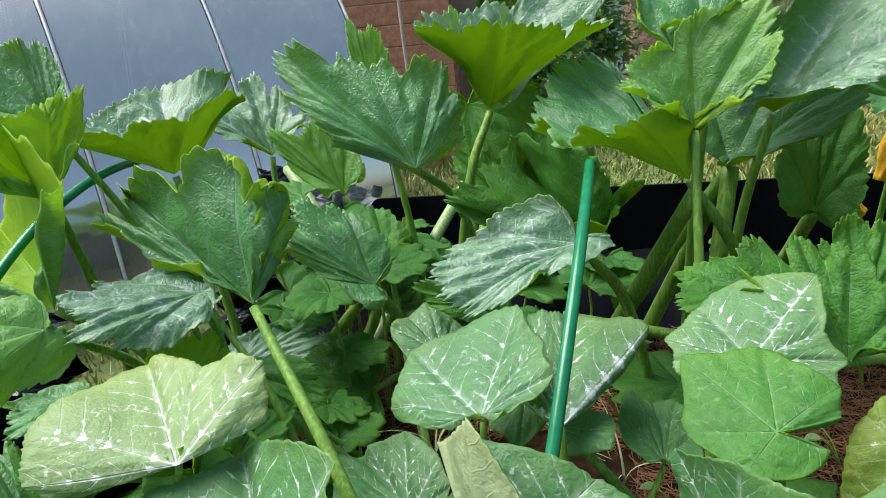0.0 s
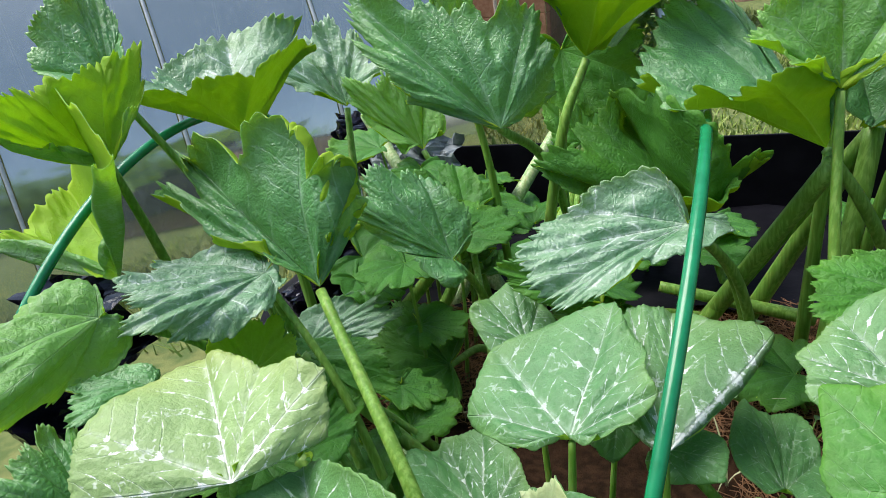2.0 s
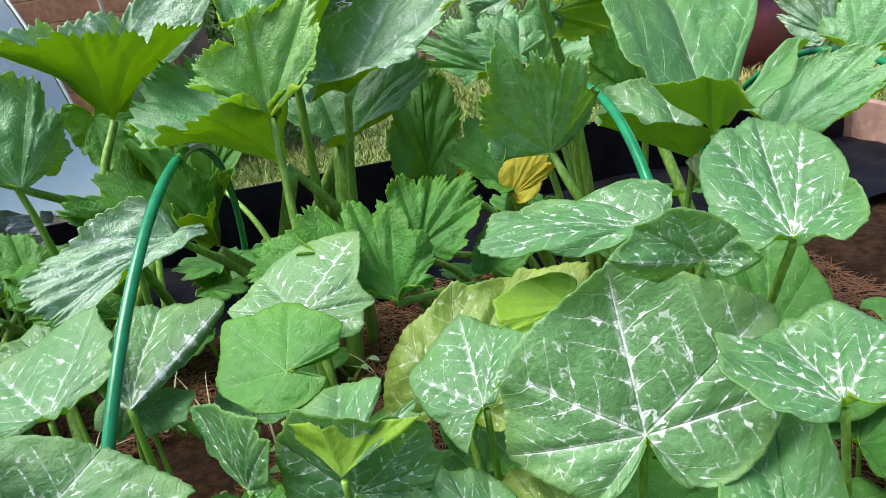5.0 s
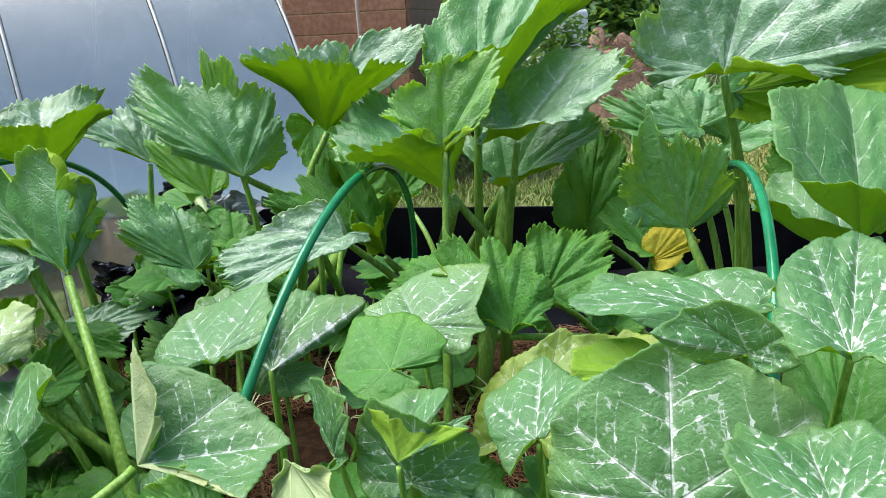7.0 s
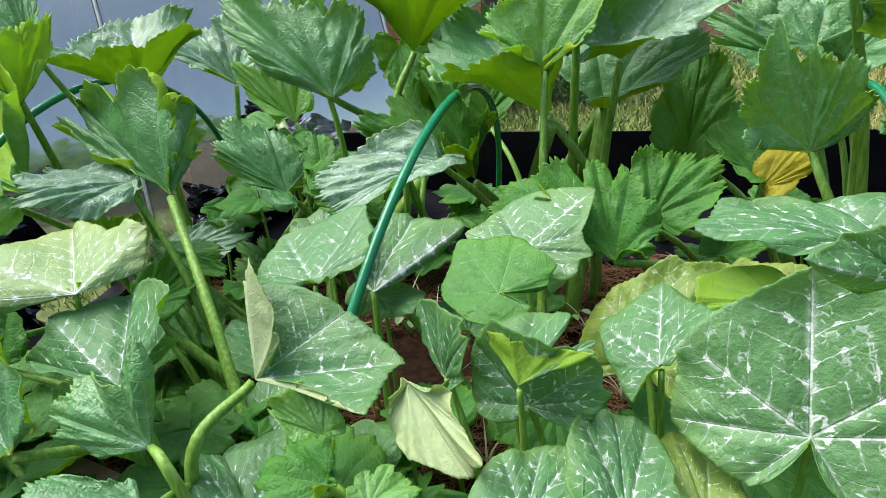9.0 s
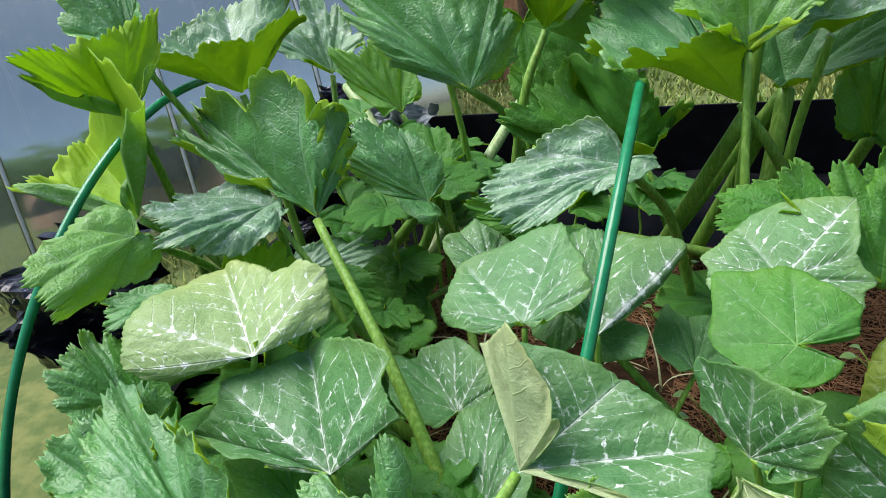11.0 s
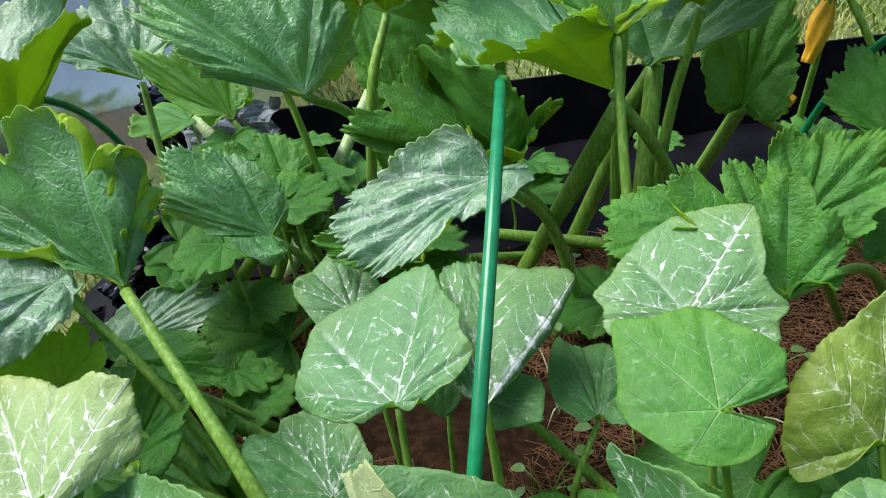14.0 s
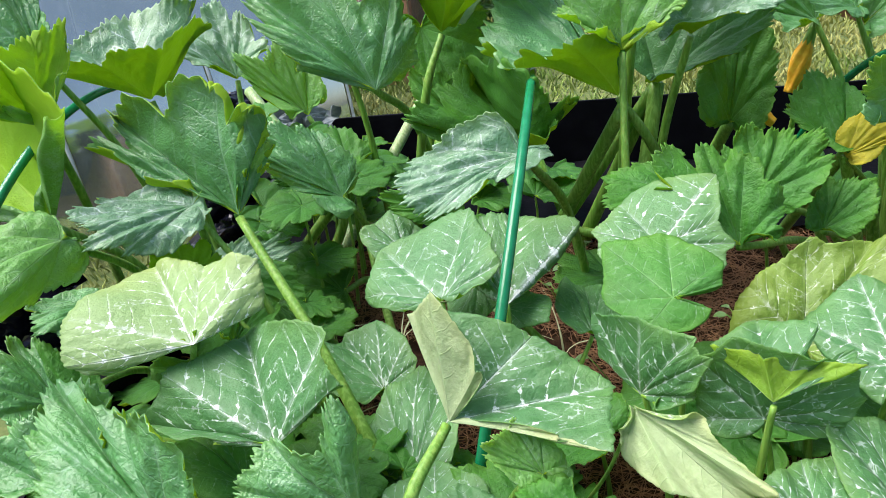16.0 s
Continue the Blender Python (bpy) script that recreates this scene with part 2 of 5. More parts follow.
def box(bm, lo, hi, bevel=0.0):
    made = bmesh.ops.create_cube(bm, size=1.0)["verts"]
    for v in made:
        v.co = Vector([lo[i] + (v.co[i] + 0.5) * (hi[i] - lo[i]) for i in range(3)])
    if bevel:
        edges = list({e for v in made for e in v.link_edges})
        bmesh.ops.bevel(bm, geom=edges, offset=bevel, segments=2, affect="EDGES", profile=0.6)


def spline(points, count):
    """Catmull-Rom through the points."""
    p = [Vector(q) for q in points]
    p = [2 * p[0] - p[1]] + p + [2 * p[-1] - p[-2]]
    out = []
    spans = len(p) - 3
    for i in range(count):
        s = i / (count - 1) * spans
        k = min(int(s), spans - 1)
        u = s - k
        a, b, c, d = p[k:k + 4]
        out.append(0.5 * ((2 * b) + (c - a) * u + (2 * a - 5 * b + 4 * c - d) * u * u + (3 * b - a - 3 * c + d) * u ** 3))
    return out


def tube(points, radii, sides=10, ridge=0.0, count=18):
    """Vertices and faces of a round or ridged tube along a smooth line."""
    line = spline(points, count)
    verts, faces = [], []
    side = None
    for i, p in enumerate(line):
        ahead = (line[min(i + 1, count - 1)] - line[max(i - 1, 0)]).normalized()
        if side is None:
            side = ahead.orthogonal().normalized()
        side = (side - ahead * side.dot(ahead)).normalized()
        up = ahead.cross(side)
        s = i / (count - 1) * (len(radii) - 1)
        k = min(int(s), len(radii) - 2)
        r = radii[k] + (radii[k + 1] - radii[k]) * (s - k)
        for j in range(sides):
            a = 2 * math.pi * j / sides
            rr = r * (1 + (ridge if j % 2 else -ridge))
            verts.append(p + side * (rr * math.cos(a)) + up * (rr * math.sin(a)))
    for i in range(count - 1):
        for j in range(sides):
            k = (j + 1) % sides
            faces.append((i * sides + j, i * sides + k, (i + 1) * sides + k, (i + 1) * sides + j))
    faces.append(tuple(range(sides - 1, -1, -1)))
    faces.append(tuple((count - 1) * sides + j for j in range(sides)))
    return verts, faces


# ---- leaves ----
ZUCCHINI = dict(angles=(0, 40, 84, 132), reach=(1.0, 0.97, 0.90, 0.74), notch=0.17, wide=0.12, gap=0.12, teeth=64, tooth=0.062, quilt=0.030, ribs=0.011, blister=0.016, ruffle=0.034, roll=0.10)
PUMPKIN = dict(angles=(0, 42, 86, 134), reach=(1.0, 0.96, 0.90, 0.78), notch=0.07, wide=0.36, gap=0.12, teeth=70, tooth=0.016, quilt=0.022, ribs=0.007, blister=0.009, ruffle=0.022, roll=0.05)
zucchini, pumpkin = ZUCCHINI, PUMPKIN
BED = 0.56
leaf_count = 0


def smooth_field(seed):
    """A smooth random field over the plane, about -1 to 1."""
    table = np.random.RandomState(seed).uniform(-1, 1, (64, 64))

    def value(x, y):
        i, j = np.floor(x).astype(int), np.floor(y).astype(int)
        u, v = x - i, y - j
        u, v = u * u * (3 - 2 * u), v * v * (3 - 2 * v)
        a, b = table[i % 64, j % 64], table[(i + 1) % 64, j % 64]
        c, d = table[i % 64, (j + 1) % 64], table[(i + 1) % 64, (j + 1) % 64]
        return (a * (1 - u) + b * u) * (1 - v) + (c * (1 - u) + d * u) * v

    return lambda x, y: value(x, y) + 0.45 * value(2.1 * x + 17.3, 2.1 * y + 5.1)


def quad_mesh(name, verts, faces, materials, indices, parent):
    """A mesh object of quads from arrays, shaded smooth."""
    me = bpy.data.meshes.new(name)
    me.vertices.add(len(verts))
    me.vertices.foreach_set("co", verts.astype(np.float32).ravel())
    me.loops.add(faces.size)
    me.loops.foreach_set("vertex_index", faces.astype(np.int32).ravel())
    me.polygons.add(len(faces))
    me.polygons.foreach_set("loop_start", np.arange(0, faces.size, 4, dtype=np.int32))
    for m in materials:
        me.materials.append(m)
    me.polygons.foreach_set("material_index", indices.astype(np.int32))
    me.update(calc_edges=True)
    me.shade_smooth()
    ob = new(name, me)
    ob.parent = parent
    return ob


def leaf_tops(kind, silver, tint):
    """The materials of a blade's two sides."""
    if kind is ZUCCHINI:
        if tint > 1:
            return leaf_yellow, leaf_yellow
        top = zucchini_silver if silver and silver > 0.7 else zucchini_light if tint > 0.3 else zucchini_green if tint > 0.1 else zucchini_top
        return top, zucchini_under
    top = pumpkin_pale if tint > 0.55 else pumpkin_olive if tint > 0.3 else pumpkin_green if tint > 0.1 else pumpkin_grey if silver == 0.2 else pumpkin_silvered if (silver or 0) > 0.95 else pumpkin_marked if (silver or 0) > 0.55 else pumpkin_plain
    return top, pumpkin_under_pale if tint > 0.65 else pumpkin_under


def leaf(plant, kind, base, tip, left, right, root=None, bow=None, fold=20, wave=1.0, silver=None, tint=0.0, bulge=0.04, cut=1.0, lobe=1.0, thick=None, detail=1.0):
    """One leaf of a plant: the blade from its stalk's end (base) to its tip, with its widest places left and right,
    and the stalk down to its root. fold: degrees by which the two back lobes stand up round the stalk."""
    B, T, L, R = (np.array(v, float) for v in (base, tip, left, right))
    Y = T - B
    size, half = np.linalg.norm(Y), max(np.linalg.norm(R - L) * 0.5, 0.01)
    N = np.cross(R - L, Y)
    N /= np.linalg.norm(N)
    an, re = kind["angles"], kind["reach"]
    x0, y0 = re[2] * math.sin(radians(an[2])), re[2] * math.cos(radians(an[2]))
    right_way, left_way = (R - B - Y * y0) / x0, (L - B - Y * y0) / x0
    across, rise = (right_way - left_way) / 2, (right_way + left_way) / 2
    back = (-Y / size * math.cos(radians(fold)) + N * math.sin(radians(fold))) * (size + half) / 2 * lobe
    ends = []
    for i in (-3, -2, -1, 0, 1, 2, 3):
        a, r = math.copysign(radians(an[abs(i)]), i), re[abs(i)]
        x, y = r * math.sin(a), r * math.cos(a)
        ends.append(B + across * x + rise * ((math.sqrt(x * x + 0.0225) - 0.15) * 1.19) + (Y * y if y >= 0 else back * -y))
    if cut == 1.0 and 2 * half < 1.15 * size:
        cut, wave = 0.5, wave * 0.7
    return blade(plant, kind, base, ends, root, bow, wave, silver, tint, bulge, cut, thick, detail)


def blade(plant, kind, base, ends, root=None, bow=None, wave=1.0, silver=None, tint=0.0, bulge=0.04, cut=1.0, thick=None, detail=1.0, roll=1.0, under=None, gap=None):
    """One leaf: seven main veins run from the stalk's end (base) to their ends, given clockwise as seen from the upper side
    from one back lobe over the tip to the other. The blade spans them, lobed and toothed by its kind, quilted between
    the veins, with a ruffled rim that rolls up here and there. bulge: how far the veins arch; gap: how far the sinus at the stalk is closed."""
    global leaf_count
    leaf_count += 1
    seed = leaf_count * 7 + 3
    rnd = random.Random(seed)
    B = np.array(base, float)
    V = np.array(ends, float) - B
    length = np.linalg.norm(V, axis=1)
    size = float(np.sort(length)[2:].mean())
    grade = detail * (1.0 if size > 0.13 else 0.8 if size > 0.09 else 0.6)
    spokes, rings = int(336 * grade) // 2 * 2, int(28 * grade)
    an = np.radians(np.array([-a for a in kind["angles"][:0:-1]] + list(kind["angles"])))
    angle = np.linspace(-math.pi, math.pi, spokes + 1)
    # the direction and reach of the rim at each angle
    span = np.clip(np.searchsorted(an, angle, side="right") - 1, 0, 5)
    u = np.clip((angle - an[span]) / (an[span + 1] - an[span]), 0, 1)
    way = V / length[:, None]
    aim = way[span] * (1 - u)[:, None] + way[span + 1] * u[:, None]
    aim /= np.maximum(np.linalg.norm(aim, axis=1), 0.15)[:, None]
    reach = length[span] * (1 - u) + length[span + 1] * u
    depth = np.array([rnd.uniform(0.75, 1.25) for _ in range(6)])[span] * kind["notch"] * cut
    off = np.array([rnd.uniform(-0.08, 0.08) for _ in range(6)])[span]
    reach = reach * (1 - depth * np.exp(-((u - 0.5 - off) / kind["wide"]) ** 2)) * (1 + 0.05 * np.sin(u * math.pi) * (1 - min(cut, 1)))
    mid = V[0] + V[6]
    mid = mid / max(np.linalg.norm(mid), 1e-6)
    for side, end in ((angle < an[0], 0), (angle > an[6], 6)):
        s = np.clip((np.abs(angle[side]) - an[6]) / (math.pi - an[6]), 0, 1)
        d = way[end] * (1 - 0.6 * s)[:, None] + mid * (0.6 * s)[:, None]
        aim[side] = d / np.maximum(np.linalg.norm(d, axis=1), 0.2)[:, None]
        reach[side] = length[end] * (1 - (1 - (gap or kind["gap"])) * (s * s * (3 - 2 * s)) ** 1.7)
    field, crumple = smooth_field(seed + 1), smooth_field(seed + 2)
    # irregular teeth
    place = (angle + math.pi) / (2 * math.pi) * kind["teeth"]
    place = place + 0.35 * field(angle * 3.1 + 9, np.zeros_like(angle))
    steep = place % 1.0
    tooth = np.where(steep < 0.68, steep / 0.68, (1 - steep) / 0.32) ** 0.8 - 0.5
    tall = 0.45 + 1.1 * np.abs(np.sin(np.floor(place) * 12.9898 + seed) * 43758.5453 % 1.0)
    tooth = tooth * tall + 0.7 * field(angle * 6.0, np.full_like(angle, 4.4))
    f = (np.arange(rings + 1) / rings) ** 0.85
    F, A = np.meshgrid(f, angle, indexing="ij")
    edge = np.clip((F - 0.7) / 0.3, 0, 1) ** 1.5
    flat = np.interp(angle, an, np.array([kind["reach"][abs(i)] for i in (-3, -2, -1, 0, 1, 2, 3)]))
    flat = flat * reach / np.maximum(np.interp(angle, an, length), 1e-6)
    grow = 1 + kind["tooth"] * edge * tooth[None, :]
    X, Yf = F * (flat * np.sin(angle))[None, :], F * (flat * np.cos(angle))[None, :]
    R = np.hypot(X, Yf)
    # distances from the nearest main vein, and along it
    off_vein = np.abs((A[..., None] - an + math.pi) % (2 * math.pi) - math.pi)
    near = np.minimum(off_vein.min(axis=-1), 1.5)
    dist, along = R * np.sin(near), R * np.cos(near)
    fade = np.clip(1 - near / 0.37, 0, 1)
    q = along - 0.62 * dist - 0.7 * dist * dist + 0.012 * crumple(X * 4 + 3, Yf * 4 + 8)
    P = B + F[..., None] * (aim * reach[:, None])[None, :, :] * grow[..., None]

    def normals(grid):
        da = np.gradient(grid, axis=1)
        df = np.gradient(grid, axis=0)
        m = np.cross(da, df)
        m /= np.maximum(np.linalg.norm(m, axis=2), 1e-12)[..., None]
        m[0] = m[1:4].mean(axis=(0, 1))
        return m

    N = normals(P)
    for _ in range(3):
        N[:, 1:-1] = (N[:, :-2] + N[:, 1:-1] + N[:, 2:]) / 3
    for _ in range(int(10 * grade)):
        N[:, 2:-2] = (N[:, :-4] + N[:, 2:-2] + N[:, 4:]) / 3
    N /= np.maximum(np.linalg.norm(N, axis=2), 1e-9)[..., None]
    lift = bulge * 4 * F * (1 - F)
    lift += kind["quilt"] * (1 - np.exp(-(dist / 0.07) ** 2)) * np.minimum(1, 3 * F) * (1 - 0.5 * F ** 4)
    ribs = np.abs(np.sin(q / 0.15 * math.pi)) ** 0.7
    lift += kind["ribs"] * ribs * np.minimum(1, 2.2 * fade) * np.minimum(1, 8 * dist) * (0.6 + 0.4 * field(X * 3, Yf * 3 + 20))
    lift += kind["blister"] * crumple(X * 9, Yf * 9) * np.minimum(1, 6 * dist)
    lift += 2.0 * bulge * field(X * 1.9 + 31, Yf * 1.9 + 12) * F
    ripple = np.sin(angle * 11 + seed) * 0.45 + 1.2 * field(angle * 4.2 + 40, np.full_like(angle, 2.2))
    lift += wave * kind["ruffle"] * ripple[None, :] * F ** 4
    curl = np.maximum(0, field(angle * 1.7 + 22, np.full_like(angle, 9.9)) + 0.1)
    turned = np.clip((F - 0.70) / 0.30, 0, 1) ** 2
    amount = kind["roll"] * wave * roll * curl[None, :] * turned
    P = P + N * ((lift + amount) * size)[..., None] - (aim * reach[:, None])[None] * (0.75 * amount * turned)[..., None]
    low = P - normals(P) * 0.0009
    n, w = (rings + 1) * (spokes + 1), spokes + 1
    a = (np.arange(rings)[:, None] * w + np.arange(spokes)[None, :]).ravel()
    top_faces = np.stack((a, a + 1, a + w + 1, a + w), axis=1)
    k = rings * w + np.arange(spokes)
    hem = np.stack((k, k + 1, k + 1 + n, k + n), axis=1)
    faces = np.concatenate((top_faces, top_faces[:, ::-1] + n, hem))
    index = np.concatenate((np.zeros(len(a)), np.ones(len(a)), np.zeros(spokes)))
    sides = leaf_tops(kind, silver, tint)
    sides = (sides[0], under or sides[1])
    ob = quad_mesh("leaf_blade", np.concatenate((P.reshape(-1, 3), low.reshape(-1, 3))), faces, sides, index, plant)
    for key, values in (("vein_d", dist), ("vein_q", q + 0.5 * (A > 0)), ("rim", F), ("vein_mid", fade)):
        flat_values = values.ravel().astype(np.float32)
        ob.data.attributes.new(key, "FLOAT", "POINT").data.foreach_set("value", np.concatenate((flat_values, flat_values)))
    # the stalk
    Bv, up = Vector(base), Vector(N[1:4].mean(axis=(0, 1))).normalized()
    lean = 0.55 if kind is ZUCCHINI else 0.2
    spot = [base[i] + lean * (plant["crown"][i] - base[i]) + rnd.uniform(-0.02, 0.02) for i in (0, 1)]
    foot = Vector(root) if root else Vector((*spot, BED - 0.01))
    thick = thick or (0.0074 if kind is ZUCCHINI else 0.0052) * min(1.15, 0.45 + size * 3.2)
    drop = Bv - foot
    middle = foot + drop * 0.5 + Vector((0, 0, 0.12 * drop.length)) - Vector((drop.x, drop.y, 0)) * 0.06
    if root:
        middle = foot + drop * 0.5 + Vector((rnd.uniform(-1, 1), 0, 0)) * 0.01
    v, faces = tube([foot, Vector(bow) if bow else middle, Bv - up * 0.004], (thick * 1.25, thick, thick * 0.75), 10, 0.05)
    mesh_object("leaf_stalk", v, faces, (stem_green,), plant)
    return ob


def stalk(plant, start, end, radius, bow=(0, 0, 0), pale=False):
    """A leaf or fruit stalk of a plant whose blade is out of sight."""
    a, b = Vector(start), Vector(end)
    v, q = tube((a, (a + b) / 2 + Vector(bow), b), (radius * 0.9, radius, radius * 1.15), 12, 0.06, 20)
    return mesh_object("leaf_stalk", v, q, (stem_pale if pale else stem_green,), plant)


def plant(name, x, y, label):
    ob = thing(name, label, "plant")
    ob["crown"] = (x, y)
    return ob


# ---- ground and bed ----
def sheet(name, x0, x1, y0, y1, z, nx, ny, rough, material, scale=3.0):
    verts = []
    for j in range(ny + 1):
        for i in range(nx + 1):
            x, y = x0 + (x1 - x0) * i / nx, y0 + (y1 - y0) * j / ny
            verts.append((x, y, z + rough * noise.fractal((x * scale, y * scale, 0), 1.0, 2.0, 4)))
    w = nx + 1
    faces = [(j * w + i, j * w + i + 1, (j + 1) * w + i + 1, (j + 1) * w + i) for j in range(ny) for i in range(nx)]
    return mesh_object(name, verts, faces, (material,))


tagged(sheet("ground", -60, 60, -30, 90, 0.0, 80, 80, 0.03, grass_ground), "mown green and straw-yellow grass ground", "ground", kind="structure")
BX0, BX1, BY0, BY1 = -0.46, 1.9, 0.12, 1.75
tagged(sheet("bed_soil", BX0 + 0.03, BX1 - 0.03, BY0 + 0.03, BY1 - 0.03, 0.545, 120, 80, 0.012, soil_mat, 9.0), "dark moist soil filling the raised bed", "soil", kind="structure")


def bed():
    ob = thing("raised_bed", "raised garden bed of weathered planks lined with black film", "raised bed")
    for lo, hi in (((BX0 - 0.03, BY0 - 0.03, 0), (BX1 + 0.03, BY0, 0.62)), ((BX0 - 0.03, BY1, 0), (BX1 + 0.03, BY1 + 0.03, 0.70)),
                   ((BX0 - 0.03, BY0 + 0.002, 0), (BX0, BY1 - 0.002, 0.60)), ((BX1, BY0 + 0.002, 0), (BX1 + 0.03, BY1 - 0.002, 0.66))):
        bm = bmesh.new()
        box(bm, lo, hi, 0.004)
        part("plank", bm, plank_mat, ob)
    # Black film added over the rear soil to deepen the shade between stalks.
    verts, faces = [], []
    for j in range(15):
        for i in range(81):
            x, y = BX0 + 0.04 + (BX1 - BX0 - 0.08) * i / 80, 1.27 + 0.45 * j / 14 + 0.03 * noise.noise((i * 0.3, 0, 2)) * (1 if j == 0 else 0)
            verts.append((x, y, 0.568 + 0.016 * noise.noise((x * 9, y * 9, 1)) + 0.01 * abs(noise.noise((x * 25, y * 25, 7)))))
    for j in range(14):
        for i in range(80):
            a = j * 81 + i
            faces.append((a, a + 1, a + 82, a + 81))
    tagged(mesh_object("shade_floor_film", verts, faces, (film_mat,), ob), "black film sheet added on the rear soil for deep shade")
    for lo, hi in (((BX0 + 0.03, BY1 - 0.012, 0.3), (BX1 - 0.03, BY1 - 0.004, 0.735)), ((BX0 + 0.004, BY0 + 0.3, 0.3), (BX0 + 0.012, BY1 - 0.03, 0.64))):
        bm = bmesh.new()
        box(bm, lo, hi, 0.002)
        part("film_lining", bm, film_mat, ob, "black plastic film lining")
    v, q = [], []
    for j in range(9):
        for i in range(31):
            y = BY0 + 0.25 + (BY1 - BY0 - 0.25) * i / 30
            u = j / 8
            v.append((BX0 + 0.03 - 0.3 * u + 0.03 * noise.noise((u * 4, y * 6, 1)), y, 0.66 - 0.42 * u * u + 0.035 * noise.noise((u * 5, y * 7, 4))))
    for j in range(8):
        for i in range(30):
            a = j * 31 + i
            q.append((a, a + 1, a + 32, a + 31))
    tagged(mesh_object("film_drape", v, q, (film_mat,), ob), "black plastic film draped over the edge")
    return ob


bed()

# ---- plants ----
plant_a = plant("zucchini_plant", 0.0, 0.62, "zucchini plant with lobed toothed green leaves in the bed")
plant_l = plant("zucchini_plant", -0.32, 1.05, "zucchini plant with yellow-green backlit leaves over the bed edge")
plant_b = plant("zucchini_plant", -0.02, 1.2, "tall zucchini plant with silver-marbled dark leaves")
plant_c = plant("zucchini_plant", 0.4, 1.2, "tall zucchini plant with thick green stalks and broad leaves")
plant_d = plant("zucchini_plant", 0.95, 1.15, "zucchini plant with orange blossoms and dark toothed leaves")
plant_e = plant("pumpkin_plant", 0.12, 0.55, "pumpkin plant with round pale leaves dashed white")
plant_f = plant("pumpkin_plant", 0.55, 0.5, "pumpkin plant with large white-flecked round leaves")
# leaves begin
blade(plant_a, zucchini, (-0.193, 0.746, 0.900), ((-0.258, 0.731, 0.939), (-0.397, 0.783, 0.998), (-0.377, 0.834, 1.028), (-0.205, 0.813, 1.087), (-0.109, 0.777, 1.041), (-0.130, 0.756, 1.004), (-0.167, 0.759, 0.962)), root=(0.062, 0.454, 0.555), bow=(-0.055, 0.592, 0.752), cut=1.5, wave=1.2, roll=1.8)
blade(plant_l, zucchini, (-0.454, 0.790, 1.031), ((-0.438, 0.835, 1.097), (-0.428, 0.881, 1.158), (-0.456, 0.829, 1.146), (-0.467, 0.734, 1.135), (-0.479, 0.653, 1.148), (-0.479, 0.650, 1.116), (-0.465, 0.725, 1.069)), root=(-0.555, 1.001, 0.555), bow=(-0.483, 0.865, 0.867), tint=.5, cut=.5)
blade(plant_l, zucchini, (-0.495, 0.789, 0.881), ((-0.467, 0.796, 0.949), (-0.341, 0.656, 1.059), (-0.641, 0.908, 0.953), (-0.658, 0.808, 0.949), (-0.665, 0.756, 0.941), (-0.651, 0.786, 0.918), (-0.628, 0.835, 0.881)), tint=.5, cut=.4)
blade(plant_l, zucchini, (-0.415, 1.021, 1.000), ((-0.331, 1.144, 1.085), (-0.359, 0.991, 1.085), (-0.445, 0.958, 1.076), (-0.546, 0.943, 1.074), (-0.531, 1.036, 1.095), (-0.478, 1.137, 1.116), (-0.366, 1.199, 1.114)), silver=1, cut=.4)
blade(plant_b, zucchini, (-0.039, 1.049, 0.980), ((-0.163, 1.017, 1.035), (-0.219, 1.042, 1.091), (-0.256, 1.095, 1.176), (-0.106, 1.090, 1.134), (-0.002, 1.129, 1.127), (0.029, 1.099, 1.055), (-0.009, 1.095, 1.002)), root=(0.045, 1.371, 0.555), bow=(0.003, 1.196, 0.867), cut=.8)
blade(plant_b, zucchini, (0.061, 1.250, 1.028), ((0.258, 1.143, 1.165), (0.196, 1.057, 1.157), (0.108, 1.040, 1.162), (-0.034, 1.060, 1.175), (0.004, 1.238, 1.171), (0.097, 1.352, 1.179), (0.288, 1.333, 1.209)), root=(-0.039, 1.229, 0.555), bow=(0.020, 1.205, 0.904), silver=1, cut=.2, wave=.7)
blade(plant_c, zucchini, (0.348, 0.948, 1.036), ((0.314, 0.902, 1.052), (0.252, 0.940, 1.093), (0.271, 0.959, 1.134), (0.344, 0.997, 1.168), (0.441, 0.978, 1.184), (0.438, 0.920, 1.126), (0.393, 0.938, 1.071)), root=(0.357, 0.781, 0.555), bow=(0.350, 0.898, 0.854), silver=.5, tint=.35, cut=.8)
blade(plant_c, zucchini, (0.350, 0.990, 0.957), ((0.382, 1.036, 1.050), (0.372, 0.944, 1.046), (0.274, 0.912, 1.062), (0.192, 0.943, 1.038), (0.145, 1.015, 1.042), (0.178, 1.147, 1.106), (0.244, 1.185, 1.109)), root=(0.561, 1.147, 0.555), bow=(0.423, 1.031, 0.838), cut=.4)
leaf(plant_c, zucchini, (0.436, 1.130, 0.935), (0.594, 1.125, 1.052), (0.417, 1.231, 1.034), (0.533, 1.045, 0.990), fold=40, cut=.5)
leaf(plant_c, zucchini, (0.459, 1.013, 1.038), (0.656, 1.000, 1.155), (0.431, 1.123, 1.119), (0.522, 0.939, 1.071), fold=40, cut=.5, silver=1)
leaf(plant_c, zucchini, (0.388, 1.084, 1.077), (0.602, 1.198, 1.259), (0.380, 1.234, 1.274), (0.436, 0.997, 1.195), fold=30, cut=.4)
leaf(plant_d, zucchini, (0.786, 1.067, 1.128), (0.852, 1.173, 1.368), (0.631, 1.074, 1.175), (1.011, 0.977, 1.190), fold=10, cut=1.4, silver=1, lobe=.3)
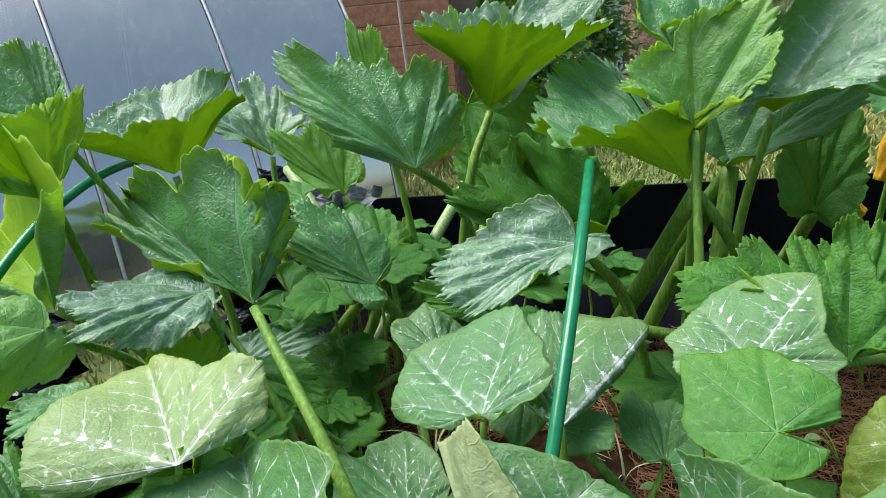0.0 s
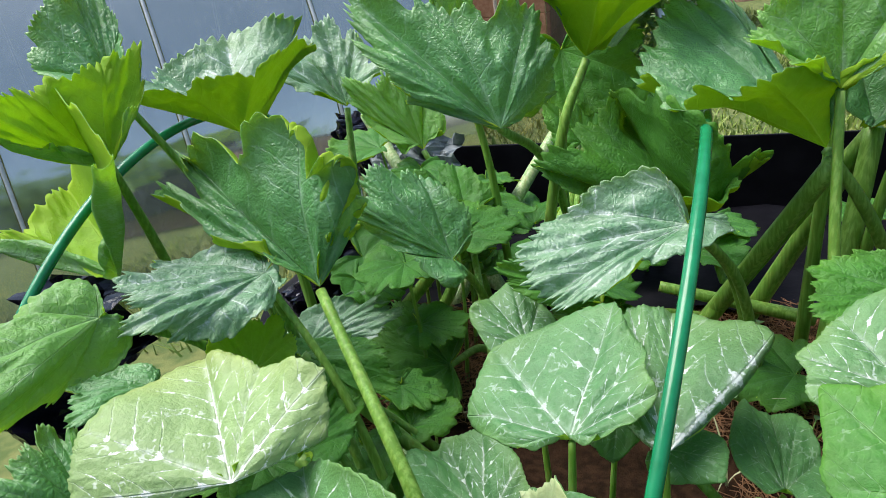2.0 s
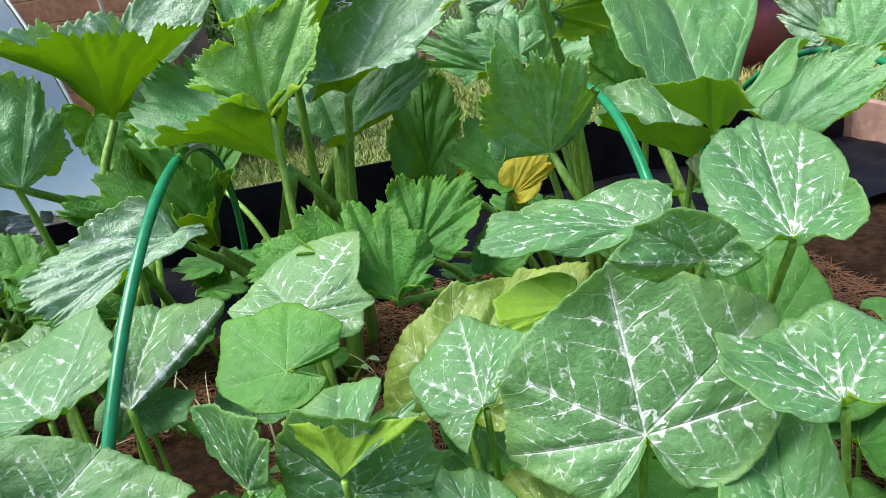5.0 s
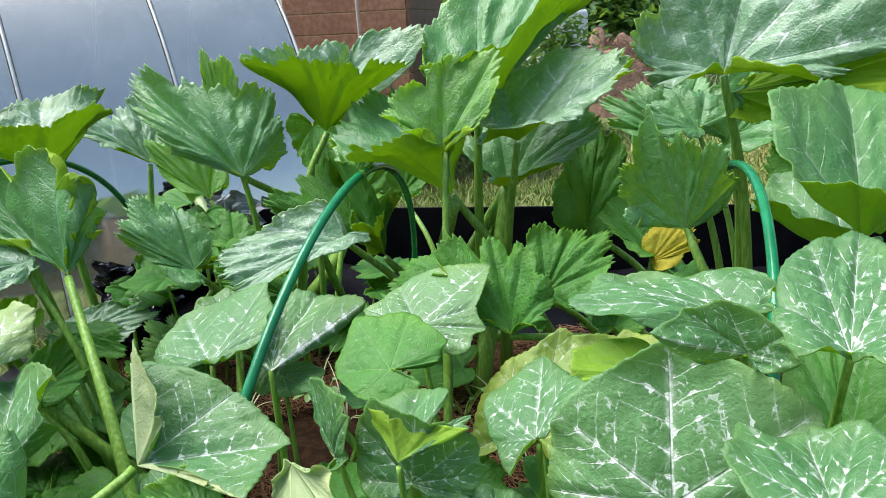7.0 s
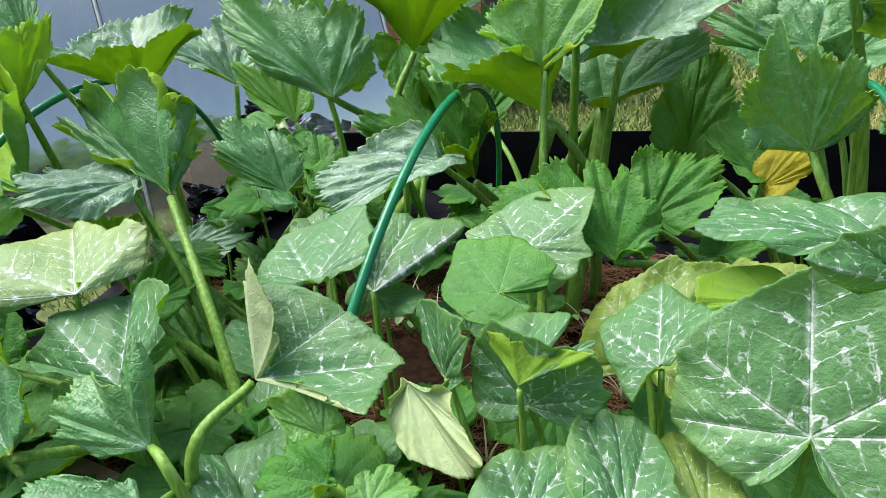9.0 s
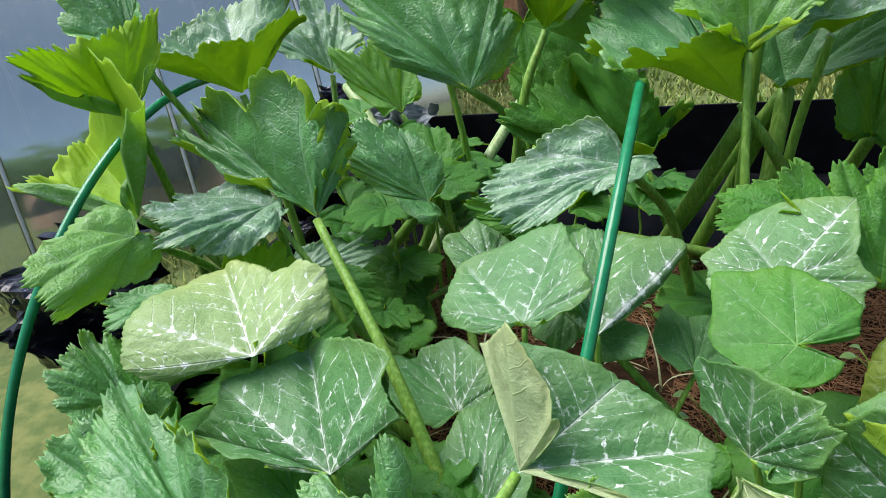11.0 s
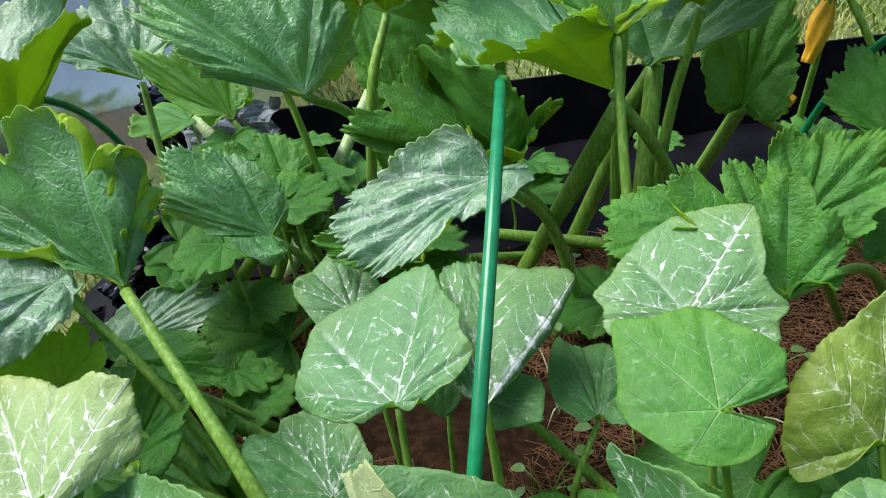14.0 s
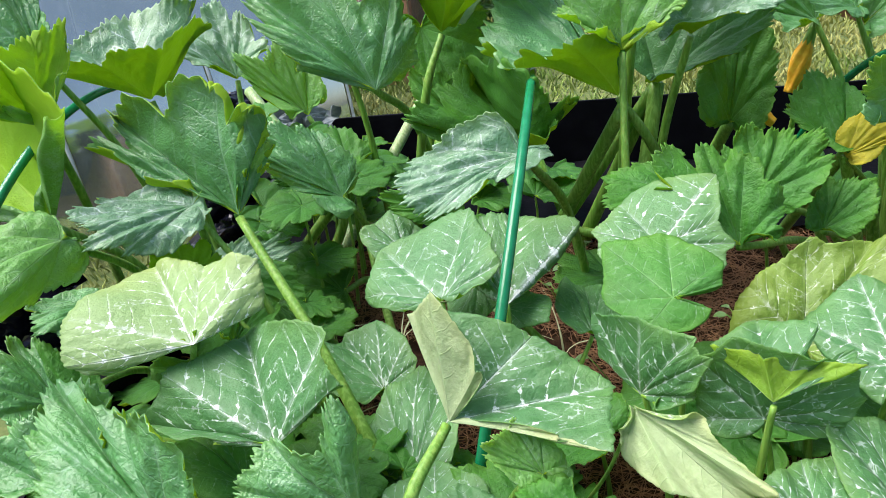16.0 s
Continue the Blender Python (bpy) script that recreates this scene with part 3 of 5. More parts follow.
blade(plant_d, zucchini, (0.687, 0.766, 0.961), ((0.627, 0.778, 0.963), (0.600, 0.771, 1.036), (0.632, 0.751, 1.118), (0.676, 0.723, 1.093), (0.708, 0.703, 1.086), (0.738, 0.721, 1.037), (0.721, 0.749, 0.986)), root=(0.881, 0.695, 0.555), bow=(0.718, 0.740, 0.890), cut=.9)
blade(plant_d, pumpkin, (0.886, 0.730, 0.958), ((1.011, 0.719, 1.053), (0.892, 0.648, 1.004), (0.834, 0.661, 1.026), (0.795, 0.714, 1.039), (0.779, 0.829, 1.118), (0.916, 0.925, 1.124), (1.045, 0.895, 1.100)), root=(1.001, 0.755, 0.555), bow=(0.913, 0.739, 0.865), silver=.5)
leaf(plant_d, pumpkin, (0.915, 0.840, 0.893), (0.803, 0.919, 0.940), (0.838, 0.812, 0.962), (0.928, 0.978, 0.985), fold=30, silver=.2)
leaf(plant_f, pumpkin, (0.731, 0.355, 0.989), (0.774, 0.472, 1.039), (0.691, 0.400, 1.006), (0.783, 0.366, 1.014), root=(0.816, 0.607, 0.555), bow=(0.758, 0.437, 0.852), fold=20, silver=.6)
blade(plant_f, pumpkin, (0.660, 0.348, 0.990), ((0.633, 0.360, 0.982), (0.584, 0.337, 1.010), (0.608, 0.355, 1.025), (0.637, 0.348, 1.034), (0.679, 0.337, 1.011), (0.686, 0.321, 0.997), (0.665, 0.339, 0.982)), root=(0.763, 0.599, 0.555), bow=(0.696, 0.432, 0.898), silver=.6, bulge=.06)
leaf(plant_f, pumpkin, (0.704, 0.508, 0.951), (0.543, 0.538, 0.961), (0.609, 0.463, 0.953), (0.649, 0.590, 0.958), fold=20, silver=.8)
blade(plant_f, pumpkin, (0.614, 0.354, 0.851), ((0.567, 0.337, 0.815), (0.508, 0.381, 0.839), (0.517, 0.400, 0.905), (0.613, 0.418, 0.978), (0.719, 0.357, 0.941), (0.723, 0.327, 0.884), (0.639, 0.327, 0.817)), silver=1, bulge=.03)
blade(plant_f, pumpkin, (0.502, 0.407, 0.872), ((0.478, 0.379, 0.855), (0.465, 0.416, 0.860), (0.451, 0.479, 0.870), (0.508, 0.512, 0.903), (0.534, 0.472, 0.904), (0.559, 0.427, 0.913), (0.521, 0.413, 0.886)), silver=.9, bulge=.02)
leaf(plant_f, pumpkin, (0.501, 0.584, 0.762), (0.595, 0.657, 0.857), (0.450, 0.633, 0.821), (0.653, 0.549, 0.846), fold=0, silver=.5, tint=.5)
blade(plant_f, pumpkin, (0.350, 0.648, 0.871), ((0.278, 0.657, 0.866), (0.274, 0.683, 0.876), (0.313, 0.719, 0.894), (0.436, 0.742, 0.921), (0.423, 0.673, 0.888), (0.438, 0.647, 0.870), (0.421, 0.622, 0.858)), silver=1, bulge=.015, wave=.5)
blade(plant_f, pumpkin, (0.341, 0.531, 0.872), ((0.377, 0.519, 0.861), (0.309, 0.502, 0.852), (0.272, 0.546, 0.861), (0.277, 0.620, 0.896), (0.350, 0.617, 0.902), (0.403, 0.572, 0.892), (0.393, 0.545, 0.876)), silver=.15, tint=.2, cut=1.6, bulge=.02)
leaf(plant_d, zucchini, (0.462, 0.710, 0.834), (0.431, 0.801, 0.934), (0.341, 0.728, 0.893), (0.517, 0.728, 0.883), fold=10, tint=.2, lobe=.35)
leaf(plant_d, zucchini, (0.391, 0.773, 0.886), (0.299, 0.765, 0.893), (0.345, 0.724, 0.883), (0.357, 0.818, 0.901), fold=10, tint=.2, lobe=.4)
leaf(plant_d, zucchini, (0.507, 0.795, 0.859), (0.545, 0.849, 0.933), (0.460, 0.818, 0.919), (0.601, 0.799, 0.901), fold=10, tint=.2)
blade(plant_c, zucchini, (0.217, 1.041, 0.831), ((0.001, 1.020, 0.922), (0.084, 1.073, 0.986), (0.104, 1.177, 0.981), (0.220, 0.929, 1.017), (0.280, 0.917, 0.974), (0.233, 0.913, 0.933), (0.156, 1.012, 0.879)), cut=.8, tint=.2)
leaf(plant_c, zucchini, (0.195, 0.877, 0.913), (0.049, 0.784, 0.871), (0.159, 0.808, 0.891), (0.066, 0.878, 0.928), fold=10, silver=1, cut=.3, wave=.9)
blade(plant_e, pumpkin, (0.090, 0.605, 0.835), ((0.045, 0.598, 0.825), (-0.013, 0.642, 0.823), (0.003, 0.713, 0.850), (0.124, 0.736, 0.893), (0.154, 0.677, 0.881), (0.165, 0.633, 0.868), (0.118, 0.596, 0.844)), silver=.2, bulge=.03)
blade(plant_e, pumpkin, (0.169, 0.606, 0.826), ((0.127, 0.651, 0.829), (0.117, 0.716, 0.841), (0.133, 0.785, 0.865), (0.176, 0.782, 0.868), (0.263, 0.728, 0.870), (0.229, 0.689, 0.852), (0.184, 0.652, 0.834)), silver=1, bulge=.03, roll=.3)
leaf(plant_e, pumpkin, (0.019, 0.816, 0.787), (-0.034, 0.865, 0.823), (-0.036, 0.810, 0.800), (0.026, 0.874, 0.812), fold=10, silver=.8)
blade(plant_e, pumpkin, (-0.164, 0.488, 0.866), ((-0.252, 0.468, 0.852), (-0.290, 0.450, 0.869), (-0.304, 0.494, 0.897), (-0.247, 0.600, 0.907), (-0.177, 0.580, 0.914), (-0.106, 0.566, 0.925), (-0.098, 0.536, 0.882)), root=(-0.285, 0.581, 0.555), bow=(-0.245, 0.554, 0.683), silver=1, tint=.6, bulge=.03, cut=.5, roll=.3)
blade(plant_e, pumpkin, (-0.066, 0.411, 0.794), ((-0.124, 0.398, 0.810), (-0.242, 0.463, 0.778), (-0.205, 0.475, 0.841), (-0.130, 0.538, 0.845), (-0.008, 0.457, 0.902), (0.015, 0.410, 0.874), (-0.063, 0.446, 0.791)), silver=.8, bulge=.02)
blade(plant_a, zucchini, (-0.311, 0.407, 0.740), ((-0.369, 0.383, 0.750), (-0.399, 0.426, 0.780), (-0.346, 0.444, 0.810), (-0.316, 0.483, 0.830), (-0.263, 0.458, 0.830), (-0.221, 0.411, 0.820), (-0.243, 0.404, 0.770)), root=(0.0, 0.33, 0.555), cut=.5)
blade(plant_a, zucchini, (0.039, 0.316, 0.800), ((-0.019, 0.316, 0.790), (-0.055, 0.311, 0.800), (-0.075, 0.330, 0.820), (-0.047, 0.354, 0.850), (0.009, 0.332, 0.860), (0.021, 0.352, 0.900), (0.022, 0.355, 0.860)), root=(0.116, 0.318, 0.555), bow=(0.084, 0.284, 0.797), cut=.5)
blade(plant_a, zucchini, (0.095, 0.228, 0.817), ((0.098, 0.200, 0.814), (0.074, 0.178, 0.820), (0.040, 0.166, 0.829), (0.013, 0.181, 0.838), (0.011, 0.223, 0.842), (0.057, 0.235, 0.828), (0.078, 0.246, 0.823)), thick=.005, cut=.4)
blade(plant_e, pumpkin, (0.112, 0.398, 0.830), ((0.143, 0.401, 0.887), (0.101, 0.445, 0.947), (0.068, 0.475, 0.898), (0.194, 0.463, 0.878), (0.270, 0.420, 0.848), (0.255, 0.333, 0.848), (0.210, 0.353, 0.846)), root=(0.05, 0.35, 0.60), bow=(0.075, 0.325, 0.79), silver=.8, bulge=.01, roll=.3, thick=.0066, under=pumpkin_under_pale)
blade(plant_e, pumpkin, (0.278, 0.386, 0.851), ((0.267, 0.369, 0.839), (0.266, 0.358, 0.819), (0.302, 0.312, 0.820), (0.356, 0.299, 0.818), (0.370, 0.283, 0.849), (0.344, 0.324, 0.854), (0.321, 0.346, 0.872)), root=(0.230, 0.523, 0.555), bow=(0.261, 0.427, 0.731), tint=.9, thick=.002, bulge=-.02)
blade(plant_f, pumpkin, (0.385, 0.362, 0.873), ((0.447, 0.374, 0.916), (0.450, 0.353, 0.915), (0.415, 0.369, 0.907), (0.377, 0.373, 0.910), (0.344, 0.410, 0.897), (0.393, 0.440, 0.902), (0.428, 0.401, 0.923)), root=(0.386, 0.386, 0.555), bow=(0.387, 0.372, 0.790), silver=.6, bulge=.02)
blade(plant_f, pumpkin, (0.390, 0.387, 0.834), ((0.338, 0.395, 0.828), (0.338, 0.415, 0.882), (0.357, 0.390, 0.922), (0.403, 0.366, 0.925), (0.452, 0.370, 0.896), (0.464, 0.367, 0.867), (0.447, 0.373, 0.834)), silver=.6, bulge=.02)
blade(plant_f, pumpkin, (0.296, 0.451, 0.812), ((0.267, 0.499, 0.821), (0.257, 0.513, 0.873), (0.293, 0.453, 0.902), (0.328, 0.400, 0.912), (0.338, 0.379, 0.906), (0.332, 0.389, 0.858), (0.312, 0.419, 0.821)), silver=.6, bulge=.02)
leaf(plant_f, pumpkin, (0.400, 0.268, 0.809), (0.408, 0.350, 0.823), (0.355, 0.274, 0.823), (0.445, 0.309, 0.820), fold=0, silver=.7)
leaf(plant_f, pumpkin, (0.478, 0.292, 0.803), (0.464, 0.393, 0.828), (0.430, 0.319, 0.831), (0.514, 0.328, 0.816), fold=0, silver=.7)
leaf(plant_f, pumpkin, (0.542, 0.321, 0.783), (0.518, 0.408, 0.803), (0.504, 0.334, 0.791), (0.569, 0.352, 0.794), fold=0, silver=.3, tint=.4)
leaf(plant_b, zucchini, (-0.140, 0.993, 0.626), (-0.266, 1.000, 0.659), (-0.205, 0.900, 0.603), (-0.230, 1.066, 0.688), fold=0, tint=.2)
leaf(plant_b, zucchini, (-0.129, 1.159, 0.783), (-0.248, 1.139, 0.835), (-0.217, 1.091, 0.783), (-0.163, 1.239, 0.858), root=(-0.039, 0.907, 0.555), bow=(-0.093, 1.057, 0.690), fold=30, tint=.2)
leaf(plant_a, zucchini, (-0.246, 0.729, 0.925), (-0.326, 0.622, 0.952), (-0.272, 0.618, 0.912), (-0.347, 0.707, 0.942), fold=10, silver=.9, cut=.7, thick=.005)
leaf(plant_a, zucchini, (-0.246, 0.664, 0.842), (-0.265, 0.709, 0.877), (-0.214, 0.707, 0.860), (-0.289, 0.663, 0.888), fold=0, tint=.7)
leaf(plant_a, zucchini, (-0.233, 0.741, 0.810), (-0.135, 0.754, 0.801), (-0.212, 0.792, 0.801), (-0.157, 0.717, 0.775), fold=10, tint=.2)
leaf(plant_a, zucchini, (-0.194, 0.628, 0.763), (-0.179, 0.712, 0.785), (-0.200, 0.681, 0.818), (-0.148, 0.669, 0.767), fold=0, tint=.2)
leaf(plant_e, pumpkin, (-0.007, 0.656, 0.666), (-0.067, 0.740, 0.690), (-0.097, 0.651, 0.697), (-0.001, 0.714, 0.685), fold=0, silver=.5)
leaf(plant_e, pumpkin, (0.275, 0.667, 0.737), (0.273, 0.758, 0.756), (0.231, 0.707, 0.768), (0.311, 0.703, 0.752), fold=0, silver=.4)
leaf(plant_l, zucchini, (-0.369, 1.300, 0.960), (-0.464, 1.334, 1.063), (-0.484, 1.177, 1.053), (-0.357, 1.379, 1.075), fold=40, silver=1)
leaf(plant_l, zucchini, (-0.483, 0.870, 1.106), (-0.533, 0.909, 1.217), (-0.550, 0.826, 1.141), (-0.483, 0.914, 1.166), fold=60)
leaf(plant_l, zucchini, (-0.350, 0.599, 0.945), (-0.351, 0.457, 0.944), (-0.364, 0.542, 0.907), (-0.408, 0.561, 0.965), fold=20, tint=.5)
leaf(plant_b, zucchini, (-0.231, 1.284, 0.879), (-0.303, 1.287, 0.998), (-0.340, 1.265, 0.962), (-0.236, 1.340, 0.988), fold=30, tint=.5)
leaf(plant_b, zucchini, (-0.121, 1.183, 1.046), (-0.133, 1.194, 1.179), (-0.157, 1.185, 1.141), (-0.103, 1.218, 1.124), fold=10, tint=.6)
leaf(plant_b, zucchini, (-0.094, 0.929, 0.841), (-0.194, 0.897, 0.932), (-0.145, 0.905, 0.859), (-0.136, 0.971, 0.940), fold=20)
leaf(plant_b, zucchini, (0.019, 1.289, 1.033), (0.074, 1.244, 0.937), (0.147, 1.331, 1.052), (-0.012, 1.275, 0.981), fold=20, tint=.2)
leaf(plant_d, zucchini, (0.759, 1.309, 0.982), (0.676, 1.346, 1.078), (0.631, 1.317, 1.011), (0.807, 1.361, 1.107), fold=40)
leaf(plant_d, zucchini, (0.780, 1.200, 1.017), (0.692, 1.235, 1.057), (0.702, 1.175, 1.026), (0.800, 1.255, 1.081), fold=20)
leaf(plant_d, zucchini, (0.854, 1.326, 0.965), (1.021, 1.324, 1.107), (0.911, 1.376, 1.131), (0.949, 1.236, 1.004), fold=30)
leaf(plant_d, zucchini, (0.581, 1.185, 0.837), (0.610, 1.272, 1.020), (0.529, 1.222, 0.941), (0.651, 1.188, 0.910), fold=10, tint=.2)
leaf(plant_d, zucchini, (0.673, 0.929, 0.864), (0.602, 0.972, 0.930), (0.618, 0.934, 0.891), (0.684, 0.986, 0.957), fold=30, tint=.2)
leaf(plant_d, zucchini, (0.666, 0.910, 0.866), (0.724, 0.901, 0.910), (0.684, 0.922, 0.926), (0.712, 0.897, 0.883), fold=10, tint=2, cut=.2)
leaf(plant_d, zucchini, (1.095, 0.929, 0.863), (1.223, 0.840, 0.943), (1.183, 0.968, 0.969), (1.132, 0.839, 0.889), fold=20)
leaf(plant_d, zucchini, (1.386, 1.104, 0.929), (1.478, 1.030, 1.012), (1.409, 1.172, 1.038), (1.398, 1.028, 0.955), fold=20)
leaf(plant_d, zucchini, (1.417, 1.216, 0.947), (1.380, 1.262, 1.034), (1.345, 1.282, 0.987), (1.442, 1.207, 1.022), fold=20, silver=1)
leaf(plant_d, zucchini, (0.599, 0.794, 0.806), (0.634, 0.829, 0.862), (0.586, 0.815, 0.843), (0.662, 0.788, 0.845), fold=10, tint=.2)
leaf(plant_f, pumpkin, (0.687, 0.240, 0.935), (0.690, 0.311, 0.947), (0.625, 0.275, 0.954), (0.735, 0.266, 0.966), root=(0.823, 0.371, 0.555), bow=(0.793, 0.342, 0.639), fold=0, silver=.7)
leaf(plant_e, pumpkin, (0.143, 0.302, 0.710), (0.073, 0.375, 0.751), (0.081, 0.298, 0.750), (0.170, 0.360, 0.748), fold=10, silver=.8)
leaf(plant_e, zucchini, (0.223, 0.308, 0.789), (0.167, 0.270, 0.784), (0.210, 0.267, 0.786), (0.179, 0.342, 0.804), fold=40, tint=.2)
leaf(plant_e, zucchini, (0.269, 0.280, 0.799), (0.291, 0.318, 0.800), (0.256, 0.309, 0.805), (0.307, 0.270, 0.804), fold=10, tint=.6)
leaf(plant_e, zucchini, (0.197, 0.361, 0.798), (0.157, 0.371, 0.837), (0.153, 0.354, 0.819), (0.194, 0.385, 0.829), fold=30, tint=.6)
leaf(plant_a, zucchini, (-0.295, 0.863, 0.742), (-0.210, 0.935, 0.769), (-0.285, 0.919, 0.771), (-0.203, 0.891, 0.741), fold=0, silver=.9)
leaf(plant_l, zucchini, (-0.370, 0.655, 0.823), (-0.425, 0.595, 0.838), (-0.378, 0.585, 0.823), (-0.430, 0.644, 0.834), fold=10)
leaf(plant_a, zucchini, (-0.141, 0.675, 0.615), (-0.195, 0.743, 0.656), (-0.201, 0.682, 0.652), (-0.127, 0.728, 0.649), fold=0, tint=.2)
leaf(plant_l, zucchini, (-0.380, 0.528, 0.756), (-0.437, 0.529, 0.826), (-0.415, 0.473, 0.787), (-0.413, 0.585, 0.809), fold=0)
leaf(plant_e, pumpkin, (0.127, 0.734, 0.787), (0.099, 0.680, 0.763), (0.145, 0.694, 0.761), (0.092, 0.742, 0.767), fold=0)
leaf(plant_e, pumpkin, (0.164, 0.648, 0.795), (0.220, 0.629, 0.804), (0.190, 0.684, 0.796), (0.188, 0.617, 0.784), fold=0)
leaf(plant_b, zucchini, (0.102, 0.864, 0.818), (0.025, 0.876, 0.865), (0.002, 0.842, 0.848), (0.048, 0.897, 0.855), fold=10, tint=.2)
leaf(plant_b, zucchini, (0.034, 1.480, 0.813), (0.024, 1.515, 0.936), (-0.046, 1.495, 0.895), (0.112, 1.511, 0.893), fold=20, tint=.2)
leaf(plant_c, zucchini, (0.142, 1.542, 0.820), (0.168, 1.574, 0.933), (0.070, 1.560, 0.891), (0.228, 1.562, 0.893), fold=20, tint=.2)
leaf(plant_d, zucchini, (0.804, 1.080, 1.097), (1.018, 0.983, 1.157), (0.884, 1.034, 1.064), (0.900, 1.091, 1.154), fold=10, cut=.2, lobe=.4)
leaf(plant_f, pumpkin, (0.600, 0.465, 0.915), (0.534, 0.467, 0.909), (0.571, 0.497, 0.930), (0.568, 0.453, 0.905), fold=0)
leaf(plant_f, pumpkin, (0.779, 0.446, 0.841), (0.790, 0.541, 0.911), (0.732, 0.487, 0.879), (0.828, 0.460, 0.904), fold=0, silver=.3, tint=.2)
leaf(plant_f, pumpkin, (0.683, 0.274, 0.799), (0.726, 0.358, 0.835), (0.658, 0.327, 0.824), (0.724, 0.282, 0.847), fold=0, silver=.3)
leaf(plant_d, zucchini, (0.987, 1.137, 0.903), (0.976, 1.173, 1.056), (0.905, 1.197, 0.982), (1.059, 1.113, 0.988), fold=20, tint=.2)
blade(plant_a, zucchini, (-0.148, 0.327, 0.760), ((-0.199, 0.313, 0.760), (-0.259, 0.333, 0.780), (-0.322, 0.419, 0.810), (-0.328, 0.477, 0.830), (-0.220, 0.413, 0.840), (-0.156, 0.392, 0.860), (-0.113, 0.339, 0.790)), cut=.5)
leaf(plant_e, pumpkin, (-0.127, 0.448, 0.702), (-0.196, 0.487, 0.739), (-0.193, 0.436, 0.732), (-0.143, 0.499, 0.734), fold=0, tint=.2)
leaf(plant_a, zucchini, (-0.355, 0.523, 0.724), (-0.432, 0.558, 0.795), (-0.420, 0.499, 0.765), (-0.364, 0.569, 0.792), fold=0, tint=.2)
stalk(plant_b, (-0.490, 1.669, 0.846), (-0.166, 1.327, 0.553), .015, pale=True)
stalk(plant_b, (-0.269, 1.436, 0.735), (-0.117, 1.335, 0.545), .014, pale=True)
stalk(plant_b, (-0.003, 1.748, 0.843), (-0.218, 1.267, 0.553), .013, pale=True)
stalk(plant_b, (0.034, 1.480, 0.813), (-0.097, 1.356, 0.571), .015, bow=(0.03,0,0))
stalk(plant_b, (-0.129, 1.159, 0.783), (-0.322, 1.204, 0.553), .011)
stalk(plant_b, (-0.129, 1.159, 0.783), (-0.288, 1.143, 0.553), .010, bow=(0.02,0,-0.03))
stalk(plant_a, (-0.233, 0.741, 0.810), (-0.014, 0.802, 0.553), .0055)
stalk(plant_a, (-0.233, 0.741, 0.810), (-0.007, 0.757, 0.553), .009)
stalk(plant_a, (-0.194, 0.628, 0.763), (-0.003, 0.659, 0.553), .009)
stalk(plant_a, (-0.246, 0.729, 0.925), (-0.307, 0.916, 0.553), .006)
stalk(plant_c, (0.172, 1.237, 0.634), (0.411, 1.206, 0.595), .010)
stalk(plant_c, (0.255, 1.251, 0.568), (0.138, 1.214, 0.598), .008)
stalk(plant_c, (0.356, 0.974, 0.944), (0.230, 1.218, 0.553), .012)
stalk(plant_c, (0.436, 1.130, 0.935), (0.208, 1.172, 0.553), .012)
stalk(plant_c, (0.436, 1.130, 0.935), (0.381, 1.036, 0.553), .015)
stalk(plant_d, (0.673, 0.929, 0.864), (0.685, 1.211, 0.553), .009)
stalk(plant_d, (0.673, 0.929, 0.864), (0.798, 1.038, 0.553), .010)
stalk(plant_d, (0.915, 0.840, 0.893), (1.105, 0.741, 0.553), .012, pale=True)
stalk(plant_d, (0.987, 1.137, 0.903), (1.020, 0.870, 0.553), .010)
stalk(plant_d, (0.581, 1.185, 0.837), (0.560, 1.412, 0.553), .012)
stalk(plant_d, (0.436, 1.130, 0.935), (0.317, 1.268, 0.553), .013)
stalk(plant_d, (0.759, 1.309, 0.982), (0.807, 1.518, 0.553), .006)
stalk(plant_e, (0.223, 0.308, 0.789), (0.387, 0.377, 0.553), .006)
stalk(plant_e, (0.127, 0.734, 0.787), (0.372, 0.617, 0.553), .006)
blade(plant_e, pumpkin, (-0.008, 0.650, 0.670), ((-0.041, 0.652, 0.660), (-0.081, 0.704, 0.680), (-0.077, 0.746, 0.700), (-0.028, 0.746, 0.720), (0.024, 0.697, 0.720), (0.044, 0.670, 0.700), (0.026, 0.636, 0.680)), silver=.6, bulge=.03)
blade(plant_e, pumpkin, (0.048, 0.485, 0.660), ((0.013, 0.494, 0.660), (-0.013, 0.550, 0.680), (0.002, 0.612, 0.700), (0.045, 0.643, 0.720), (0.084, 0.617, 0.720), (0.101, 0.562, 0.710), (0.096, 0.490, 0.680)), silver=.6, bulge=.03)
blade(plant_e, pumpkin, (0.091, 0.379, 0.670), ((0.047, 0.354, 0.660), (0.011, 0.388, 0.670), (0.022, 0.446, 0.690), (0.078, 0.476, 0.710), (0.135, 0.445, 0.710), (0.158, 0.416, 0.690), (0.143, 0.382, 0.670)), silver=.6, bulge=.03)
blade(plant_e, pumpkin, (0.195, 0.457, 0.670), ((0.158, 0.461, 0.660), (0.135, 0.485, 0.670), (0.137, 0.503, 0.690), (0.178, 0.515, 0.700), (0.219, 0.496, 0.700), (0.233, 0.471, 0.690), (0.222, 0.458, 0.670)), silver=.5, bulge=.03)
